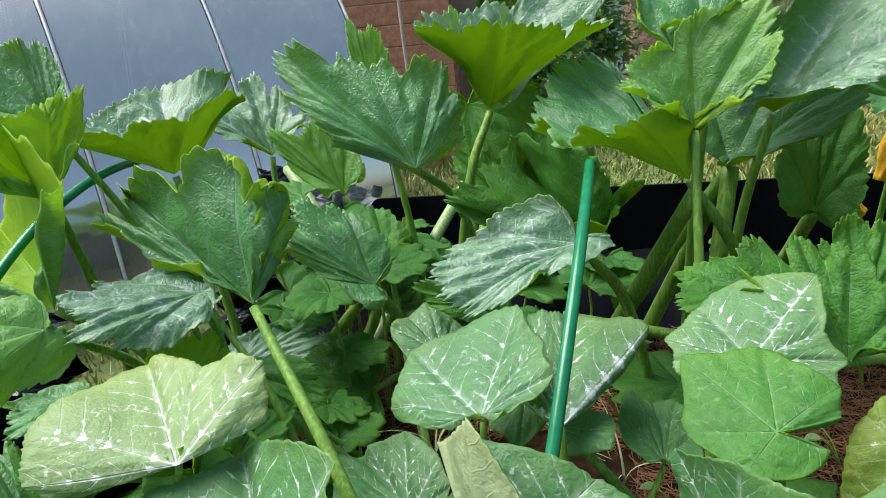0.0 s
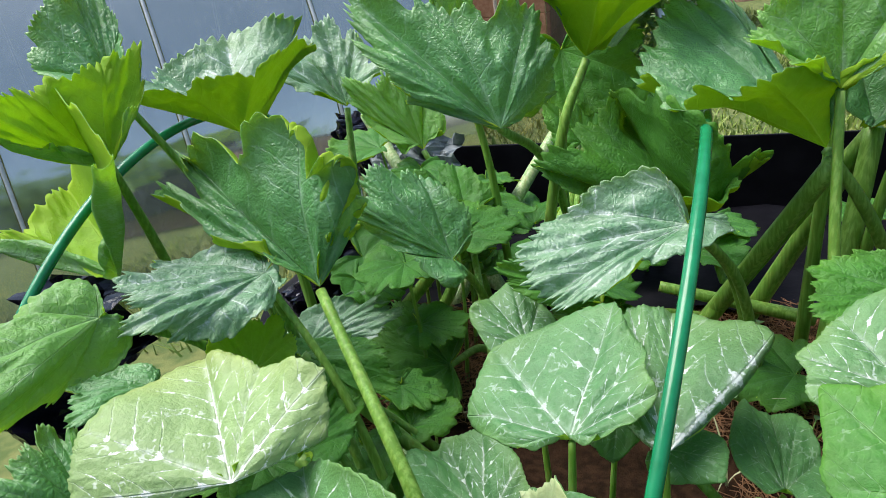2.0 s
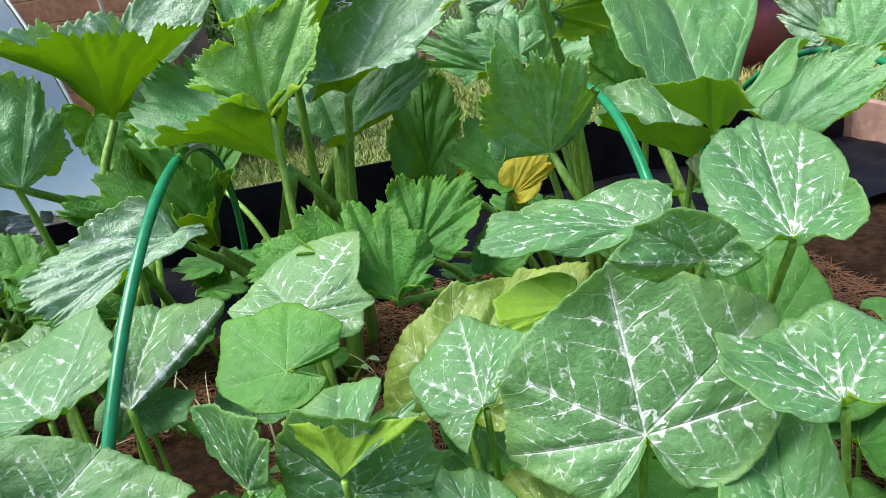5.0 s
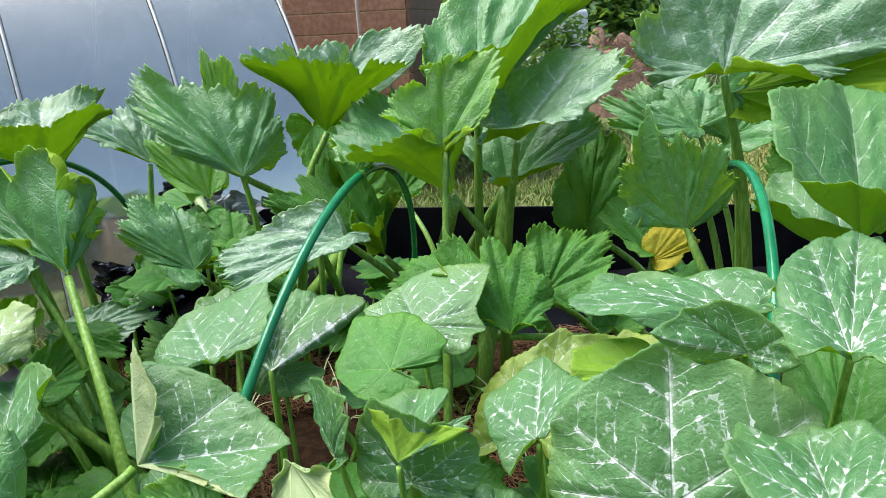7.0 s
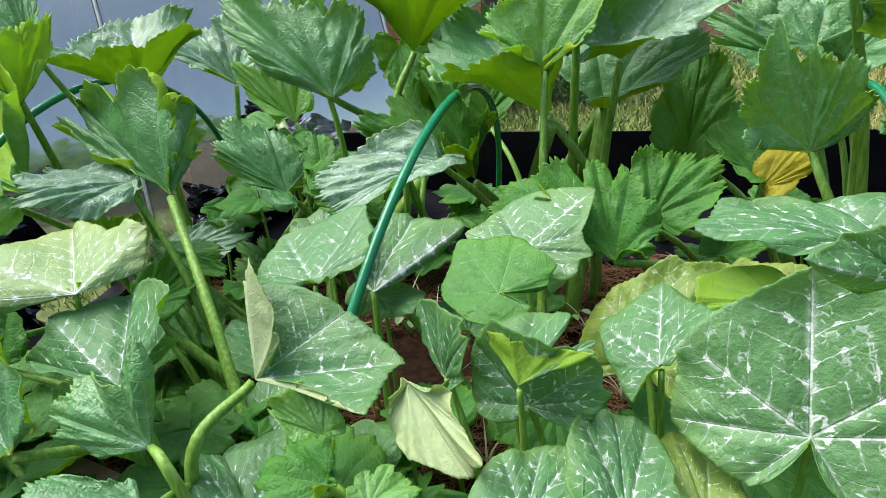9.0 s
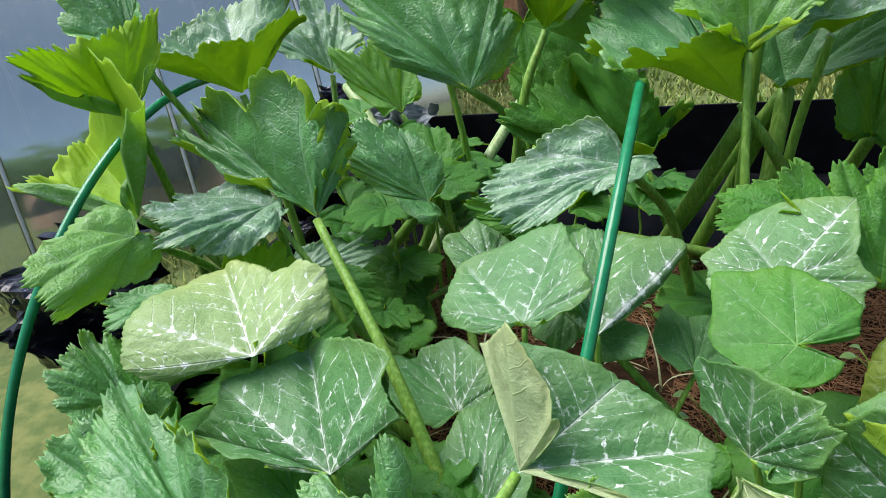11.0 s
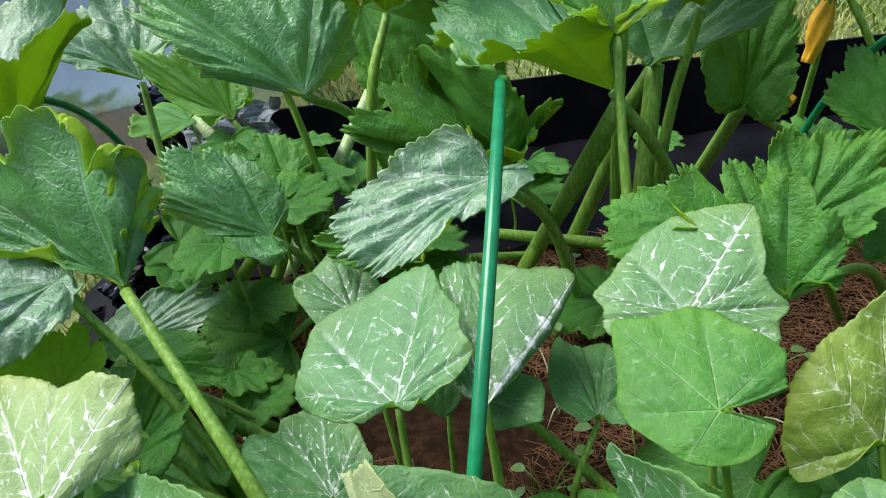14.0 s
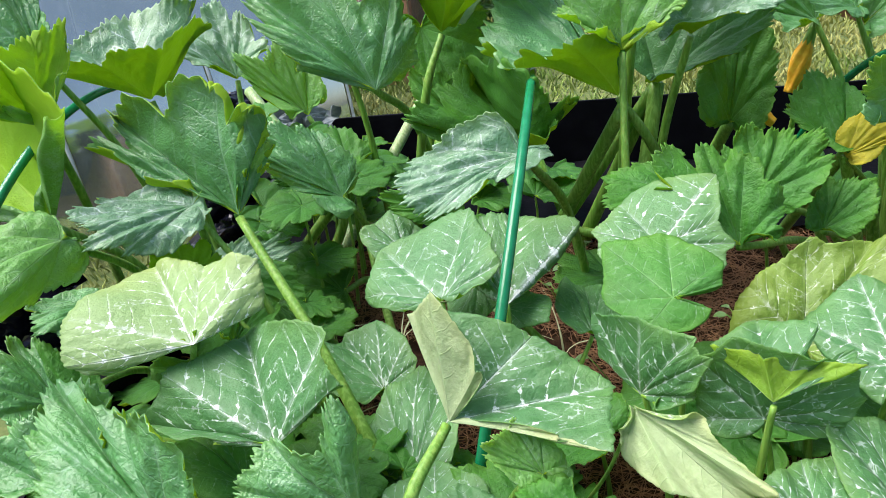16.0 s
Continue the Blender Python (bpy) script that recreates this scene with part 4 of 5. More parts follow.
# leaves end
# small low leaves round the stalks, in the shade of the others
low = random.Random(21)
for k in range(130):
    x, y = (low.uniform(0.36, 1.15), low.uniform(0.22, 0.72)) if k < 30 else (low.uniform(-0.42, -0.1), low.uniform(0.3, 0.95)) if k < 46 else (low.uniform(0.0, 1.3), low.uniform(1.0, 1.45)) if k < 64 else (low.uniform(-0.35, 0.85), low.uniform(0.22, 0.56)) if k < 110 else (low.uniform(-0.42, -0.05), low.uniform(0.95, 1.5))
    z, a, r = BED + low.uniform(0.05, 0.14 if k < 110 else 0.30), low.uniform(0, 6.28), low.uniform(0.045, 0.085)
    d = Vector((math.cos(a), math.sin(a), low.uniform(-0.3, 0.25)))
    e = Vector((-d.y, d.x, low.uniform(-0.3, 0.3)))
    c = Vector((x, y, z))
    leaf((plant_f if x > 0.36 else plant_a) if y < 1.0 else plant_c, pumpkin if k < 20 else zucchini, c, c + d * r * 1.5, c + d * r * 0.5 + e * r, c + d * r * 0.5 - e * r, root=(x - d.x * 0.02, y - d.y * 0.02, BED - 0.01), fold=15, tint=0.2, detail=0.45, thick=0.003)


# ---- hoops ----
def hoop(dx, dy, rise, label):
    """A green coated rod bent to a half ellipse across the bed, leaning a little."""
    pts = []
    for i in range(25):
        a = math.pi * i / 24
        u, z = 0.5 * (1 - math.cos(a)), math.sin(a)
        pts.append((0.073 + dx + 0.072 * u + 0.097 * z, 0.421 + dy + 1.043 * u, 0.45 + (0.537 + rise) * z))
    v, q = tube(pts, (0.0068, 0.0068), 14, 0.0, 90)
    return tagged(mesh_object("hoop", v, q, (hoop_mat,)), label, "garden hoop", "green hoops over the bed")


hoop(0.01, 0.0, 0.018, "glossy green coated hoop standing in the straw of the bed")
hoop(-0.702, 0.061, 0.034, "glossy green coated hoop at the bed's end")
hoop(0.593, -0.021, 0.015, "glossy green coated hoop among pumpkin leaves")
hoop(1.177, 0.185, -0.05, "glossy green coated hoop among far leaves")

# ---- straw mulch ----
def straw():
    rnd = random.Random(5)
    verts, faces = [], []
    for _ in range(36000):
        x, y = rnd.uniform(BX0 + 0.05, 1.3), rnd.uniform(BY0 + 0.05, 1.32)
        if noise.noise((x * 4, y * 4, 3)) < -0.28:
            continue
        z = 0.552 + 0.02 * max(0, noise.noise((x * 6, y * 6, 9))) + rnd.uniform(0, 0.014)
        a, tilt, length = rnd.uniform(0, 6.28), rnd.gauss(0, 0.22), rnd.uniform(0.015, 0.055)
        d = Vector((math.cos(a), math.sin(a), tilt))
        bend = Vector((-d.y, d.x, rnd.uniform(-0.3, 0.5))) * length * rnd.uniform(-0.25, 0.25)
        p = Vector((x, y, z))
        w = d.cross(Vector((0, 0, 1))).normalized() * rnd.uniform(0.0004, 0.0008)
        h = Vector((0, 0, w.length * 1.3))
        k = len(verts)
        for c in (p - d * length * 0.5, p + bend, p + d * length * 0.5):
            verts += [c - w, c + w, c + h]
        for s in (0, 3):
            for j in range(3):
                m = (j + 1) % 3
                faces.append((k + s + j, k + s + m, k + s + 3 + m, k + s + 3 + j))
    ob = mesh_object("straw_mulch", verts, faces, (straw_mat,), None, False)
    return tagged(ob, "loose reddish-brown straw mulch strewn on soil", "straw", kind="stuff")


straw()


# ---- blossoms ----
petal_mat = plain_material("blossom_petal", (0.88, 0.42, 0.012), (0.95, 0.56, 0.04), 0.6, 90)


def blossom(plant_ob, place, ahead, length, width):
    """A closed, wilted squash blossom: five ridged petals twisted shut, and its green cup."""
    p, d = Vector(place), Vector(ahead).normalized()
    side = d.orthogonal().normalized()
    up = d.cross(side)
    verts, faces = [], []
    rings, sides = 14, 20
    for i in range(rings + 1):
        s = i / rings
        r = width * (0.35 + 0.75 * math.sin(min(1.0, s * 1.25) * math.pi * 0.8)) * (1 - 0.35 * s)
        for j in range(sides):
            a = 2 * math.pi * j / sides + 1.6 * s
            rr = r * (1 + 0.22 * math.cos(5 * a - 4 * s) + 0.1 * noise.noise((j * 0.9, s * 6, length * 40)))
            verts.append(p + d * (length * s) + side * (rr * math.cos(a)) + up * (rr * math.sin(a)))
    for i in range(rings):
        for j in range(sides):
            k = (j + 1) % sides
            faces.append((i * sides + j, i * sides + k, (i + 1) * sides + k, (i + 1) * sides + j))
    faces.append(tuple(rings * sides + j for j in range(sides)))
    flower = mesh_object("blossom", verts, faces, (petal_mat,), plant_ob)
    tagged(flower, "wilted orange squash blossom")
    v, q = tube((p - d * 0.03, p, p + d * 0.012), (0.006, width * 0.5, width * 0.45), 10, 0.08, 8)
    mesh_object("calyx", v, q, (stem_green,), flower)


# blossoms begin
blossom(plant_d, (0.752, 1.316, 0.946), (-0.280, -0.132, -0.951), 0.102, .018)
blossom(plant_d, (0.633, 1.239, 0.841), (0.795, -0.354, -0.493), 0.050, .016)
blossom(plant_d, (0.618, 1.263, 0.839), (0.133, -0.309, -0.942), 0.035, .012)
blossom(plant_d, (0.936, 0.855, 0.872), (0.270, 0.158, 0.950), 0.020, .010)
# blossoms end


# ---- greenhouse ----
def sheet_material():
    n = Nodes("polycarbonate_sheet")
    c = n.coords()
    dirt = n.noise(n.coords((1.2, 1.2, 0.5)), 3.0, 5, 0.6)
    drip = n.noise(n.coords((30, 30, 0.6)), 2.0, 4, 0.6)
    base = n.mix(n.ramp(dirt, 0.35, 0.7), (0.18, 0.22, 0.18), (0.28, 0.32, 0.28))
    base = n.mix(n.math("MULTIPLY", n.ramp(drip, 0.52, 0.75), 0.35), base, (0.8, 0.86, 0.9))
    n.colour(base)
    n.set(Roughness=n.ramp(dirt, 0.3, 0.75, 0.05, 0.14), Specular_IOR_Level=1.0, Coat_Weight=0.6, Coat_Roughness=0.05)
    shine = n.add("ShaderNodeBsdfGlossy", Roughness=0.07)
    shine.inputs["Color"].default_value = (0.96, 0.98, 0.95, 1)
    gloss = n.add("ShaderNodeMixShader")
    gloss.inputs[0].default_value = 0.5
    n.link(n.bsdf.outputs[0], gloss.inputs[1])
    n.link(shine.outputs[0], gloss.inputs[2])
    clear = n.add("ShaderNodeBsdfTransparent")
    blend = n.add("ShaderNodeMixShader")
    blend.inputs[0].default_value = 0.12
    n.link(gloss.outputs[0], blend.inputs[1])
    n.link(clear.outputs[0], blend.inputs[2])
    n.link(blend.outputs[0], n.out.inputs["Surface"])
    return n.mat


sheet_mat = sheet_material()
rail_mat = plain_material("galvanised_rail", (0.42, 0.45, 0.48), (0.55, 0.58, 0.6), 0.4, 30, metal=0.3)
dark_metal = plain_material("dark_screw", (0.03, 0.03, 0.03), (0.06, 0.05, 0.05), 0.5, 50)


def greenhouse(x, y, turn, length, radius, bay):
    ob = thing("greenhouse", "arched greenhouse of hazy wet polycarbonate sheets on metal ribs", "greenhouse", (x, y, 0))
    ob.rotation_euler = (0, 0, turn)
    steps = 28

    def arc(i, r):
        a = math.pi * i / steps
        return radius - r * math.cos(a), r * math.sin(a) * 1.3

    bays = round(length / bay)
    for b in range(bays):
        x0, x1 = b * bay + 0.012 - length, (b + 1) * bay - 0.012 - length
        verts, faces = [], []
        for i in range(steps + 1):
            v, z = arc(i, radius)
            for k in range(5):
                xx = x0 + (x1 - x0) * k / 4
                dent = 0.012 * noise.noise((xx * 1.5, z * 2, 4))
                verts.append((xx, v + dent, z + dent))
        for i in range(steps):
            for k in range(4):
                a = i * 5 + k
                faces.append((a, a + 1, a + 6, a + 5))
        mesh_object("sheet", verts, faces, (sheet_mat,), ob)
    for b in range(bays + 1):
        xx = b * bay - length
        v, q = tube([(xx, *arc(i, radius + 0.004)) for i in range(steps + 1)], (0.008, 0.008), 8, 0, 60)
        mesh_object("rib", v, q, (rail_mat,), ob)
    for i in (11.5, 16.5, 21.4):
        v, z = arc(i, radius + 0.008)
        q = tube([(-length, v, z), (-length / 2, v, z), (0, v, z)], (0.006, 0.006), 8, 0, 6)
        mesh_object("rail", *q, (rail_mat,), ob)
        for b in range(bays * 2):
            bm = bmesh.new()
            bmesh.ops.create_icosphere(bm, subdivisions=1, radius=0.011, matrix=Matrix.Translation((-length + (b + 0.5) * bay / 2, v - 0.012, z + 0.006)))
            part("screw", bm, dark_metal, ob)
    rim = [(0.002, *arc(i, radius)) for i in range(steps + 1)]
    mesh_object("end_sheet", rim + [(0.008, a[1], a[2]) for a in rim], [tuple(range(len(rim))), tuple(range(2 * len(rim) - 1, len(rim) - 1, -1))], (sheet_mat,), ob, False)
    return ob


greenhouse(-0.60, 3.32, radians(42), 6.5, 1.35, 0.65)

# ---- yard ----
cedar_mat = plain_material("red_stained_board", (0.36, 0.16, 0.09), (0.5, 0.26, 0.16), 0.7, 25)
# Same board darkened: the side wall's shade is put into the colour.
cedar_dark = plain_material("shaded_board", (0.14, 0.07, 0.045), (0.2, 0.1, 0.07), 0.75, 25)
white_mat = plain_material("white_plastic", (0.62, 0.66, 0.7), (0.72, 0.75, 0.78), 0.4, 10)
maroon_mat = plain_material("maroon_plastic", (0.22, 0.035, 0.06), (0.28, 0.05, 0.08), 0.45, 20)
steel_mat = plain_material("steel_tube", (0.6, 0.62, 0.65), (0.7, 0.72, 0.75), 0.3, 30, metal=0.7)
shrub_mat = leaf_material("shrub_leaf", (0.045, 0.13, 0.035), (0.03, 0.09, 0.03), (0.1, 0.2, 0.08), (1, 1, 1), 0, 0, 0, SEE)
hay_mat = plain_material("dry_hay", (0.2, 0.12, 0.08), (0.34, 0.22, 0.15), 0.9, 40)
rope_mat = plain_material("pale_rope", (0.5, 0.4, 0.35), (0.6, 0.5, 0.45), 0.8, 90)


def shed(x, y, z_top):
    ob = thing("timber_shed", "low shed wall of reddish stained horizontal boards", "shed", (x, y, 0))
    boards = round(z_top / 0.145)
    for i in range(boards):
        bm = bmesh.new()
        box(bm, (-0.9, 0, i * 0.145), (0, 0.03, i * 0.145 + 0.1435), 0.006)
        part("board", bm, cedar_mat, ob)
        bm = bmesh.new()
        box(bm, (0.003, 0.004, i * 0.145), (0.03, 1.6, i * 0.145 + 0.1435), 0.006)
        part("board", bm, cedar_dark, ob)
    return ob


shed(-0.50, 5.0, 1.75)
v, q = tube(((-0.84, 4.93, 1.9), (-0.83, 4.93, 1.4), (-0.82, 4.92, 0.9), (-0.8, 4.9, 0.4)), (0.012, 0.012), 8, 0.1, 30)
tagged(mesh_object("rope", v, q, (rope_mat,)), "pale rope hanging before the board wall", "rope")
v, q = tube(((-0.28, 5.9, 1.9), (0.0, 5.7, 1.2), (0.35, 5.4, 0.0)), (0.03, 0.03), 12, 0.0, 12)
tagged(mesh_object("metal_pole", v, q, (steel_mat,)), "shiny steel pole leaning beside the shed", "pole")


def barrel(x, y, r, h):
    verts, faces, n = [], [], 40
    profile = [(0, 0), (r * 0.95, 0), (r, 0.05), (r, h * 0.33), (r * 1.03, h * 0.36), (r, h * 0.39), (r, h * 0.66), (r * 1.03, h * 0.69), (r, h * 0.72), (r, h - 0.04), (r * 0.94, h), (0, h)]
    for pr, pz in profile:
        for j in range(n):
            verts.append((x + pr * math.cos(6.28319 * j / n), y + pr * math.sin(6.28319 * j / n), pz))
    for i in range(len(profile) - 1):
        for j in range(n):
            k = (j + 1) % n
            faces.append((i * n + j, i * n + k, (i + 1) * n + k, (i + 1) * n + j))
    return tagged(mesh_object("barrel", verts, faces, (white_mat,)), "white plastic barrel with two ribs on the grass", "barrel")


barrel(0.55, 7.6, 0.32, 1.25)


def tub(x, y, r, h):
    ob = thing("tub", "large maroon plastic tub with a rolled rim", "tub", (x, y, 0))
    verts, faces, n = [], [], 56
    profile = [(0, 0), (r * 0.9, 0), (r * 0.97, h * 0.5), (r, h), (r - 0.03, h), (r * 0.93, h * 0.5), (r * 0.86, 0.04), (0, 0.04)]
    for pr, pz in profile:
        for j in range(n):
            verts.append((pr * math.cos(6.28319 * j / n), pr * math.sin(6.28319 * j / n), pz))
    for i in range(len(profile) - 1):
        for j in range(n):
            k = (j + 1) % n
            faces.append((i * n + j, i * n + k, (i + 1) * n + k, (i + 1) * n + j))
    mesh_object("shell", verts, faces, (maroon_mat,), ob)
    ring = [(r * math.cos(6.28319 * j / 32), r * math.sin(6.28319 * j / 32), h) for j in range(33)]
    mesh_object("rim", *tube(ring, (0.03, 0.03), 10, 0, 96), (maroon_mat,), ob)
    return ob


tub(3.75, 6.1, 0.95, 0.60)


def leaf_heap(name, label, category, centre, size, count, leaf_size, material, seed, kind=""):
    """Many small pointed leaves filling an uneven shape."""
    rnd = random.Random(seed)
    verts, faces = [], []
    while count > 0:
        p = Vector([rnd.gauss(0, 0.42) for _ in range(3)])
        if p.length > 1.0 + 0.4 * noise.noise(p * 3 + Vector((seed, 0, 0))):
            continue
        count -= 1
        c = Vector([centre[i] + p[i] * size[i] for i in range(3)])
        if c.z < 0.02:
            c.z = rnd.uniform(0.02, 0.2)
        d = Vector((rnd.gauss(0, 1), rnd.gauss(0, 1), rnd.gauss(0.1, 0.6))).normalized()
        s = d.cross(Vector((rnd.gauss(0, 0.4), rnd.gauss(0, 0.4), 1))).normalized()
        z = rnd.uniform(0.6, 1.2) * leaf_size
        up = s.cross(d) * z * 0.15
        k = len(verts)
        verts += [c, c + d * z * 0.4 + s * z * 0.28 + up, c + d * z, c + d * z * 0.4 - s * z * 0.28 + up, c + d * z * 0.45]
        faces += [(k, k + 1, k + 4), (k + 1, k + 2, k + 4), (k + 2, k + 3, k + 4), (k + 3, k, k + 4)]
    return tagged(mesh_object(name, verts, faces, (material,), None, False), label, category, kind=kind)


leaf_heap("shrub", "dark leafy shrub growing beside the shed", "shrub", (0.05, 5.5, 0.7), (0.4, 0.35, 0.75), 1600, 0.09, shrub_mat, 3)
leaf_heap("shrub", "dark leafy shrub standing before the barrel", "shrub", (0.55, 7.0, 0.7), (0.5, 0.35, 0.9), 1300, 0.11, shrub_mat, 4)


def hay_mound(x, y, rx, ry, h):
    rnd = random.Random(9)
    verts, faces = [], []
    n, m = 40, 14
    for i in range(m + 1):
        s = i / m
        for j in range(n):
            a = 6.28319 * j / n
            k = 1 + 0.25 * noise.noise((math.cos(a) * 2, math.sin(a) * 2, 5))
            z = h * (1 - s * s) * (1 + 0.35 * noise.noise((math.cos(a) * s * 4, math.sin(a) * s * 4, 2)))
            verts.append((x + rx * s * k * math.cos(a), y + ry * s * k * math.sin(a), max(z, -0.02)))
    for i in range(m):
        for j in range(n):
            k = (j + 1) % n
            faces.append((i * n + j, (i + 1) * n + j, (i + 1) * n + k, i * n + k))
    for _ in range(2500):
        a, s = rnd.uniform(0, 6.28), math.sqrt(rnd.random())
        c = Vector((x + rx * s * math.cos(a), y + ry * s * math.sin(a), h * (1 - s * s) + rnd.uniform(-0.02, 0.05)))
        d = Vector((rnd.gauss(0, 1), rnd.gauss(0, 1), rnd.gauss(0, 0.5))).normalized() * rnd.uniform(0.06, 0.2)
        w = d.cross(Vector((0.3, 0.2, 1))).normalized() * 0.004
        k = len(verts)
        verts += [c - w, c + w, c + d]
        faces.append((k, k + 1, k + 2))
    return tagged(mesh_object("hay_mound", verts, faces, (hay_mat,), None, False), "mound of dry reddish hay on the grass", "hay", kind="stuff")


hay_mound(1.13, 9.2, 0.95, 0.6, 0.89)


def grass(name, x0, x1, y0, y1, count, height, material, seed, label):
    rnd = random.Random(seed)
    verts, faces = [], []
    for _ in range(count):
        x, y = rnd.uniform(x0, x1), rnd.uniform(y0, y1)
        if BX0 - 0.05 < x < BX1 + 0.05 and BY0 - 0.05 < y < BY1 + 0.05:
            continue
        c = Vector((x, y, -0.01))
        h = height * rnd.uniform(0.5, 1.3) * (1 + 0.5 * noise.noise((x, y, seed)))
        lean = Vector((rnd.gauss(0, 0.35), rnd.gauss(0, 0.35), 1)) * h
        a = rnd.uniform(0, 3.14)
        w = Vector((math.cos(a), math.sin(a), 0)) * 0.0045 * (1 + 0.12 * y)
        k = len(verts)
        verts += [c - w, c + w, c + lean * 0.55 + w * 0.7, c + lean * 0.55 - w * 0.7, c + lean + Vector((lean.x, lean.y, 0)) * 0.5]
        faces += [(k, k + 1, k + 2, k + 3), (k + 3, k + 2, k + 4)]
    return tagged(mesh_object(name, verts, faces, (material,), None, False), label, "grass", kind="stuff")


def grass_material(name, a, b, dry):
    n = Nodes(name)
    c = n.coords()
    isle = n.add("ShaderNodeNewGeometry").outputs["Random Per Island"]
    base = n.mix(isle, a, b)
    base = n.mix(n.math("MULTIPLY", n.ramp(n.noise(c, 0.9, 4), 0.4, 0.65), 0.75), base, dry)
    n.colour(base)
    n.set(Roughness=0.6)
    return n.mat


lawn_mat = grass_material("lawn_blade", (0.12, 0.22, 0.03), (0.22, 0.3, 0.05), (0.42, 0.36, 0.12))
tall_mat = grass_material("tall_grass_blade", (0.05, 0.12, 0.025), (0.10, 0.18, 0.04), (0.16, 0.17, 0.06))
grass("lawn", -2.6, 4.6, 1.8, 8.0, 42000, 0.07, lawn_mat, 1, "short mown grass with dry yellow patches")
grass("tall_grass", -1.5, 6.0, 10.0, 17.0, 26000, 0.32, tall_mat, 2, "tall dark meadow grass beyond the lawn")


# ---- small things in the bed ----
def crumpled_film(place, size, material, label, seed, name="film_scrap"):
    """A piece of sheet crumpled into sharp folds."""
    verts, faces, n = [], [], 26
    for j in range(n + 1):
        for i in range(n + 1):
            u, v = i / n - 0.5, j / n - 0.5
            p = Vector((u, v, 0)) * size
            fold = sum(abs(noise.noise((u * k + seed, v * k, seed * 1.7))) / k for k in (3, 6, 11)) * 2.2
            p.z += fold * size * 0.8 - 0.6 * size * (u * u + v * v)
            p.x += 0.15 * size * noise.noise((v * 5, seed, 1))
            verts.append(Vector(place) + Matrix.Rotation(1.0, 3, "X") @ p)
    for j in range(n):
        for i in range(n):
            a = j * (n + 1) + i
            faces.append((a, a + 1, a + n + 2, a + n + 1))
    return tagged(mesh_object(name, verts, faces, (material,), None, False), label, "plastic film")


shiny_film = plain_material("shiny_black_film", (0.006, 0.006, 0.012), (0.012, 0.012, 0.022), 0.18, 12, bump=0.2)
grey_film = plain_material("dusty_grey_film", (0.16, 0.19, 0.20), (0.26, 0.29, 0.30), 0.5, 40, bump=0.6)
# scraps begin
crumpled_film((-0.517, 1.710, 0.761), 0.16, shiny_film, "crumpled scrap of shiny black plastic film", 1)
crumpled_film((-0.376, 1.608, 0.696), 0.22, grey_film, "dusty grey crinkled film beside the stalks", 3)
crumpled_film((-0.611, 0.796, 0.742), 0.24, shiny_film, "black plastic film slumped over the bed edge", 5)
crumpled_film((-0.387, 1.163, 0.665), 0.2, shiny_film, "black plastic film behind the stalks", 7)
# scraps end


def weed(x, y, seed):
    """A small seedling with a few oval leaves on thin stems."""
    rnd = random.Random(seed)
    ob = thing("weed", "small green weed seedling growing on the soil", "weed", (x, y, 0.55), "weeds in the bed")
    for i in range(rnd.randint(4, 7)):
        a, h = rnd.uniform(0, 6.28), rnd.uniform(0.03, 0.09)
        d = Vector((math.cos(a), math.sin(a), 0))
        tip = d * h * 0.6 + Vector((0, 0, h))
        mesh_object("stem", *tube(((0, 0, 0), tip * 0.5 + Vector((0, 0, 0.01)), tip), (0.0012, 0.0009), 5, 0, 5), (stem_green,), ob)
        size = rnd.uniform(0.014, 0.026)
        side = Vector((-d.y, d.x, 0))
        verts, faces = [tip], []
        for k in range(11):
            s = k / 10
            w = math.sin(math.pi * s) ** 0.7 * 0.36
            for sg in (-1, 1):
                verts.append(tip + d * size * s + side * (sg * w * size) + Vector((0, 0, 0.15 * size * w * 2 - 0.25 * size * s * s)))
            verts.append(tip + d * size * s + Vector((0, 0, -0.25 * size * s * s)))
        for k in range(10):
            b = 1 + 3 * k
            faces += [(b, b + 2, b + 5, b + 3), (b + 2, b + 1, b + 4, b + 5)]
        mesh_object("leaf", verts, faces, (zucchini_light,), ob)
    return ob


def board(x, y, length, turn, material, label):
    """A loose end of plank lying in the bed."""
    bm = bmesh.new()
    box(bm, (-length / 2, -0.032, -0.011), (length / 2, 0.032, 0.011), 0.003)
    ob = tagged(part("board", bm, material), label, "board", "boards in the bed")
    ob.matrix_world = pose(x, y, 0.572, 0, 0, turn)
    return ob


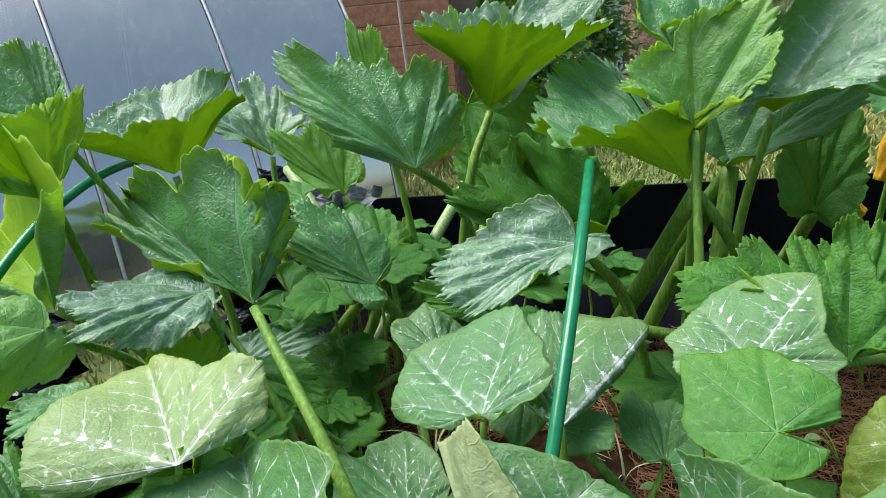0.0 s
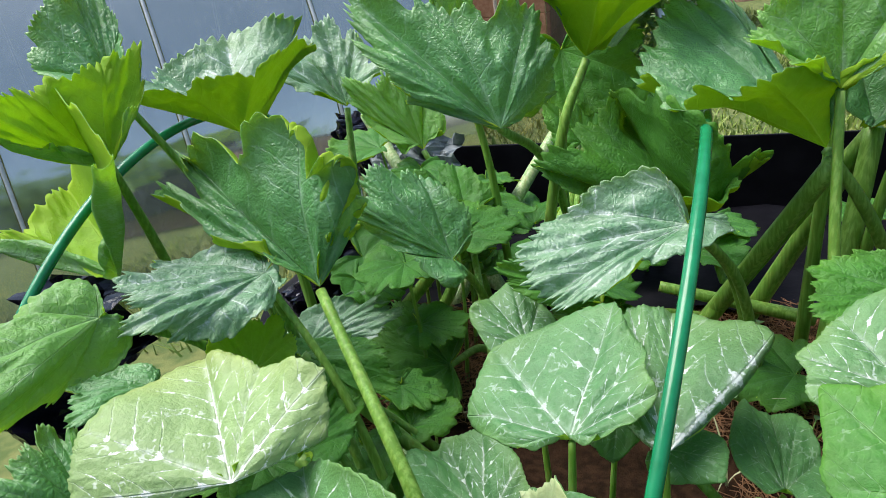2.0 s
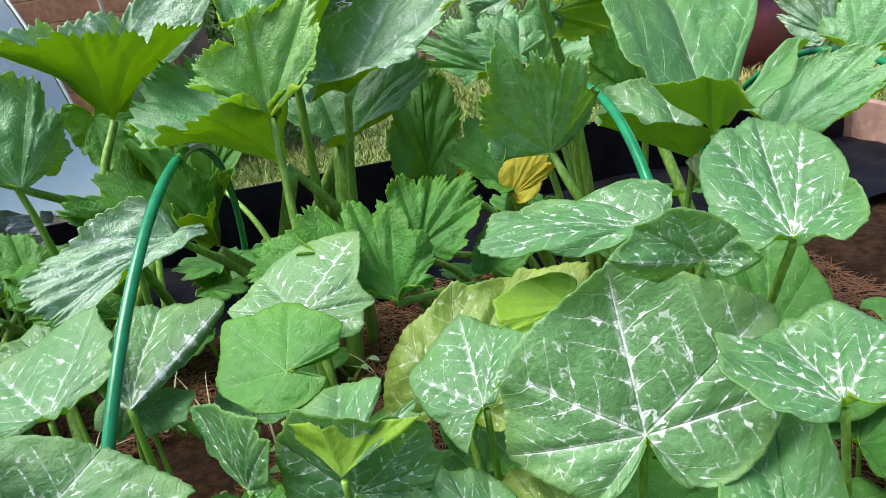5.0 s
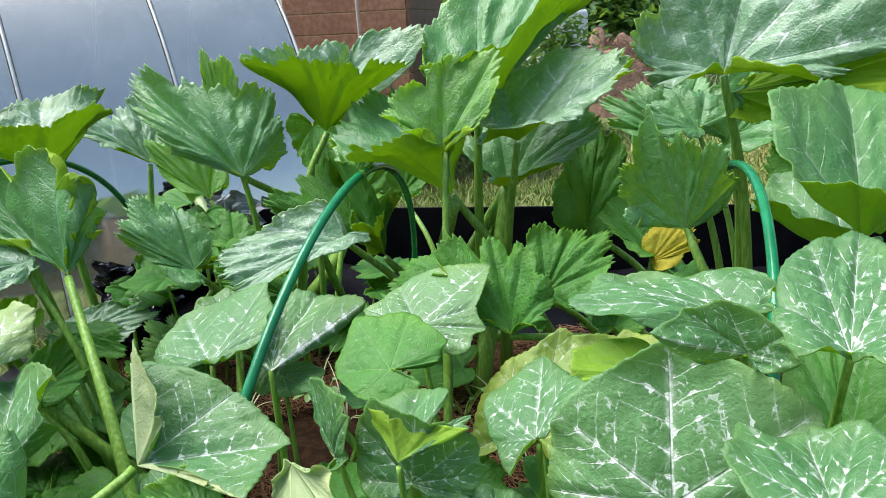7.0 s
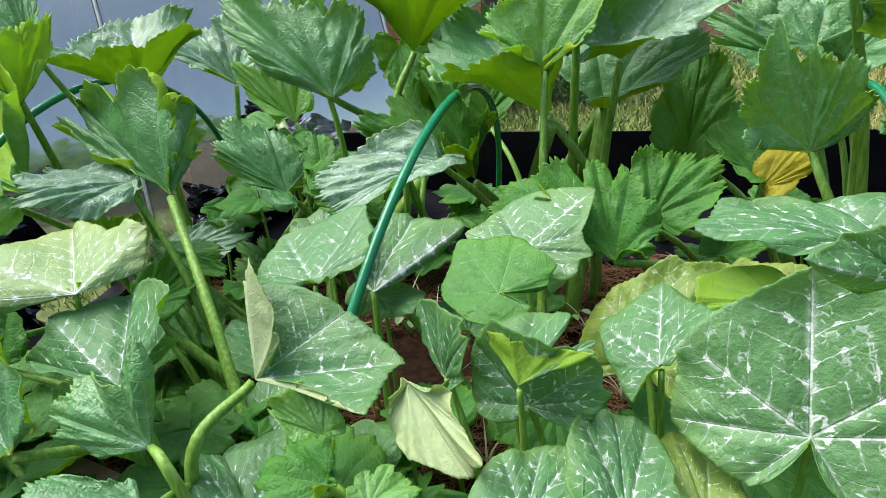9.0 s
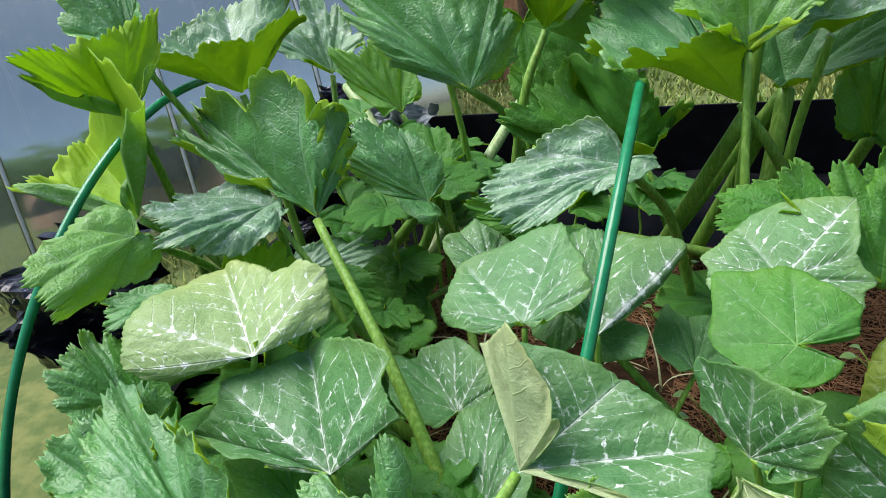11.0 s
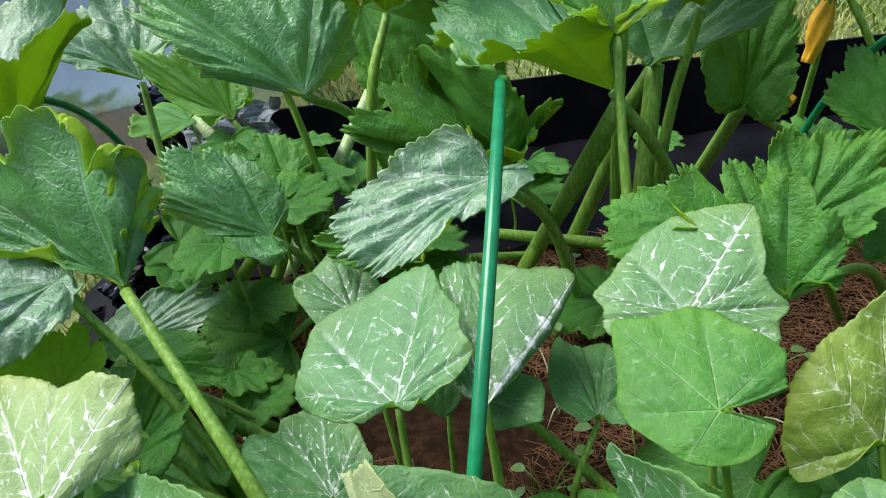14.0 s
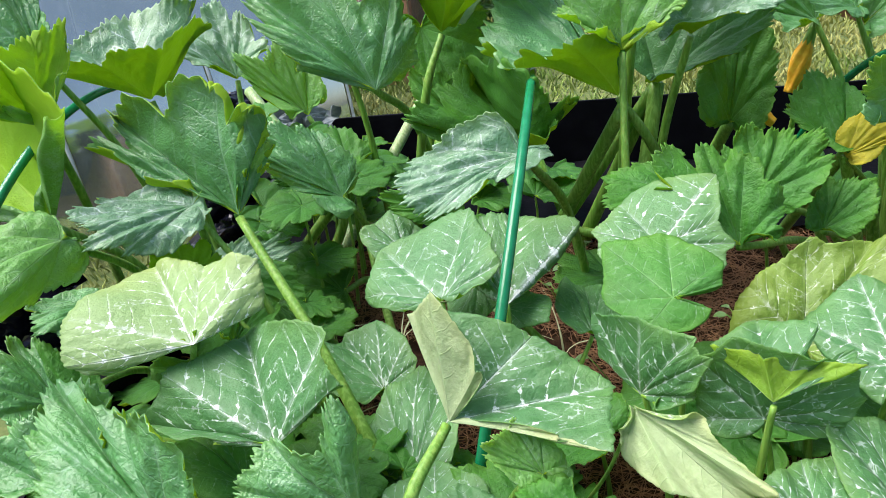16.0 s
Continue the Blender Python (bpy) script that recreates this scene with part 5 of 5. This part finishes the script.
pale_plank = plain_material("pale_dry_plank", (0.42, 0.36, 0.30), (0.58, 0.51, 0.43), 0.85, 30)
board(-0.31, 0.50, 0.24, -16, plank_mat, "reddish-brown weathered board end beside black film")
board(-0.31, 0.335, 0.22, -20, pale_plank, "pale dry board end lying at the bed's corner")
crumpled_film((-0.31, 0.42, 0.575), 0.09, film_mat, "crumpled black film between boards in the bed", 77)


def dead_blades(x, y, seed):
    """A few bleached grass blades bent over the mulch."""
    rnd = random.Random(seed)
    ob = thing("dry_grass", "bleached thin grass blades bent among the stalks", "grass", (x, y, 0.555), "dry grass tufts")
    for _ in range(rnd.randint(3, 5)):
        a, h = rnd.uniform(0, 6.28), rnd.uniform(0.05, 0.13)
        d = Vector((math.cos(a), math.sin(a), 0))
        side = Vector((-d.y, d.x, 0.2)) * 0.0022
        verts, faces = [], []
        for k in range(9):
            u = k / 8
            p = d * h * (0.2 * u + 0.9 * u * u) + Vector((0, 0, h * (1.3 * u - 0.7 * u * u)))
            verts += [p - side * (1 - 0.9 * u), p + Vector((0, 0, 0.0006)), p + side * (1 - 0.9 * u)]
        for k in range(8):
            b = 3 * k
            faces += [(b, b + 1, b + 4, b + 3), (b + 1, b + 2, b + 5, b + 4)]
        mesh_object("blade", verts, faces, (pale_blade,), ob)
    return ob


pale_blade = plain_material("bleached_grass", (0.42, 0.46, 0.25), (0.58, 0.58, 0.36), 0.7, 60)
for k, (gx, gy) in enumerate(((0.08, 1.0), (0.16, 0.9), (-0.03, 0.92), (0.25, 0.86), (0.3, 0.62), (0.48, 0.8), (0.42, 0.98), (-0.1, 0.66))):
    dead_blades(gx, gy, 40 + k)

for k, (wx, wy) in enumerate(((0.2, 1.12), (0.26, 1.02), (0.17, 1.05), (0.3, 1.1), (-0.12, 0.83), (0.33, 0.74), (0.4, 0.68), (0.22, 0.72), (0.55, 0.9), (0.36, 0.95), (-0.2, 0.7), (0.1, 0.95))):
    weed(wx, wy, k)

leaf_heap("hedge", "dark green overgrown hedge at the garden's far side", "hedge", (2.0, 19.0, 1.0), (11.0, 1.2, 1.3), 15000, 0.30, shrub_mat, 12, "stuff")
leaf_heap("hedge", "tall dark hedge closing the garden behind the path", "hedge", (8.0, -8.5, 2.0), (9.0, 1.6, 2.8), 9000, 0.40, shrub_mat, 14, "stuff")
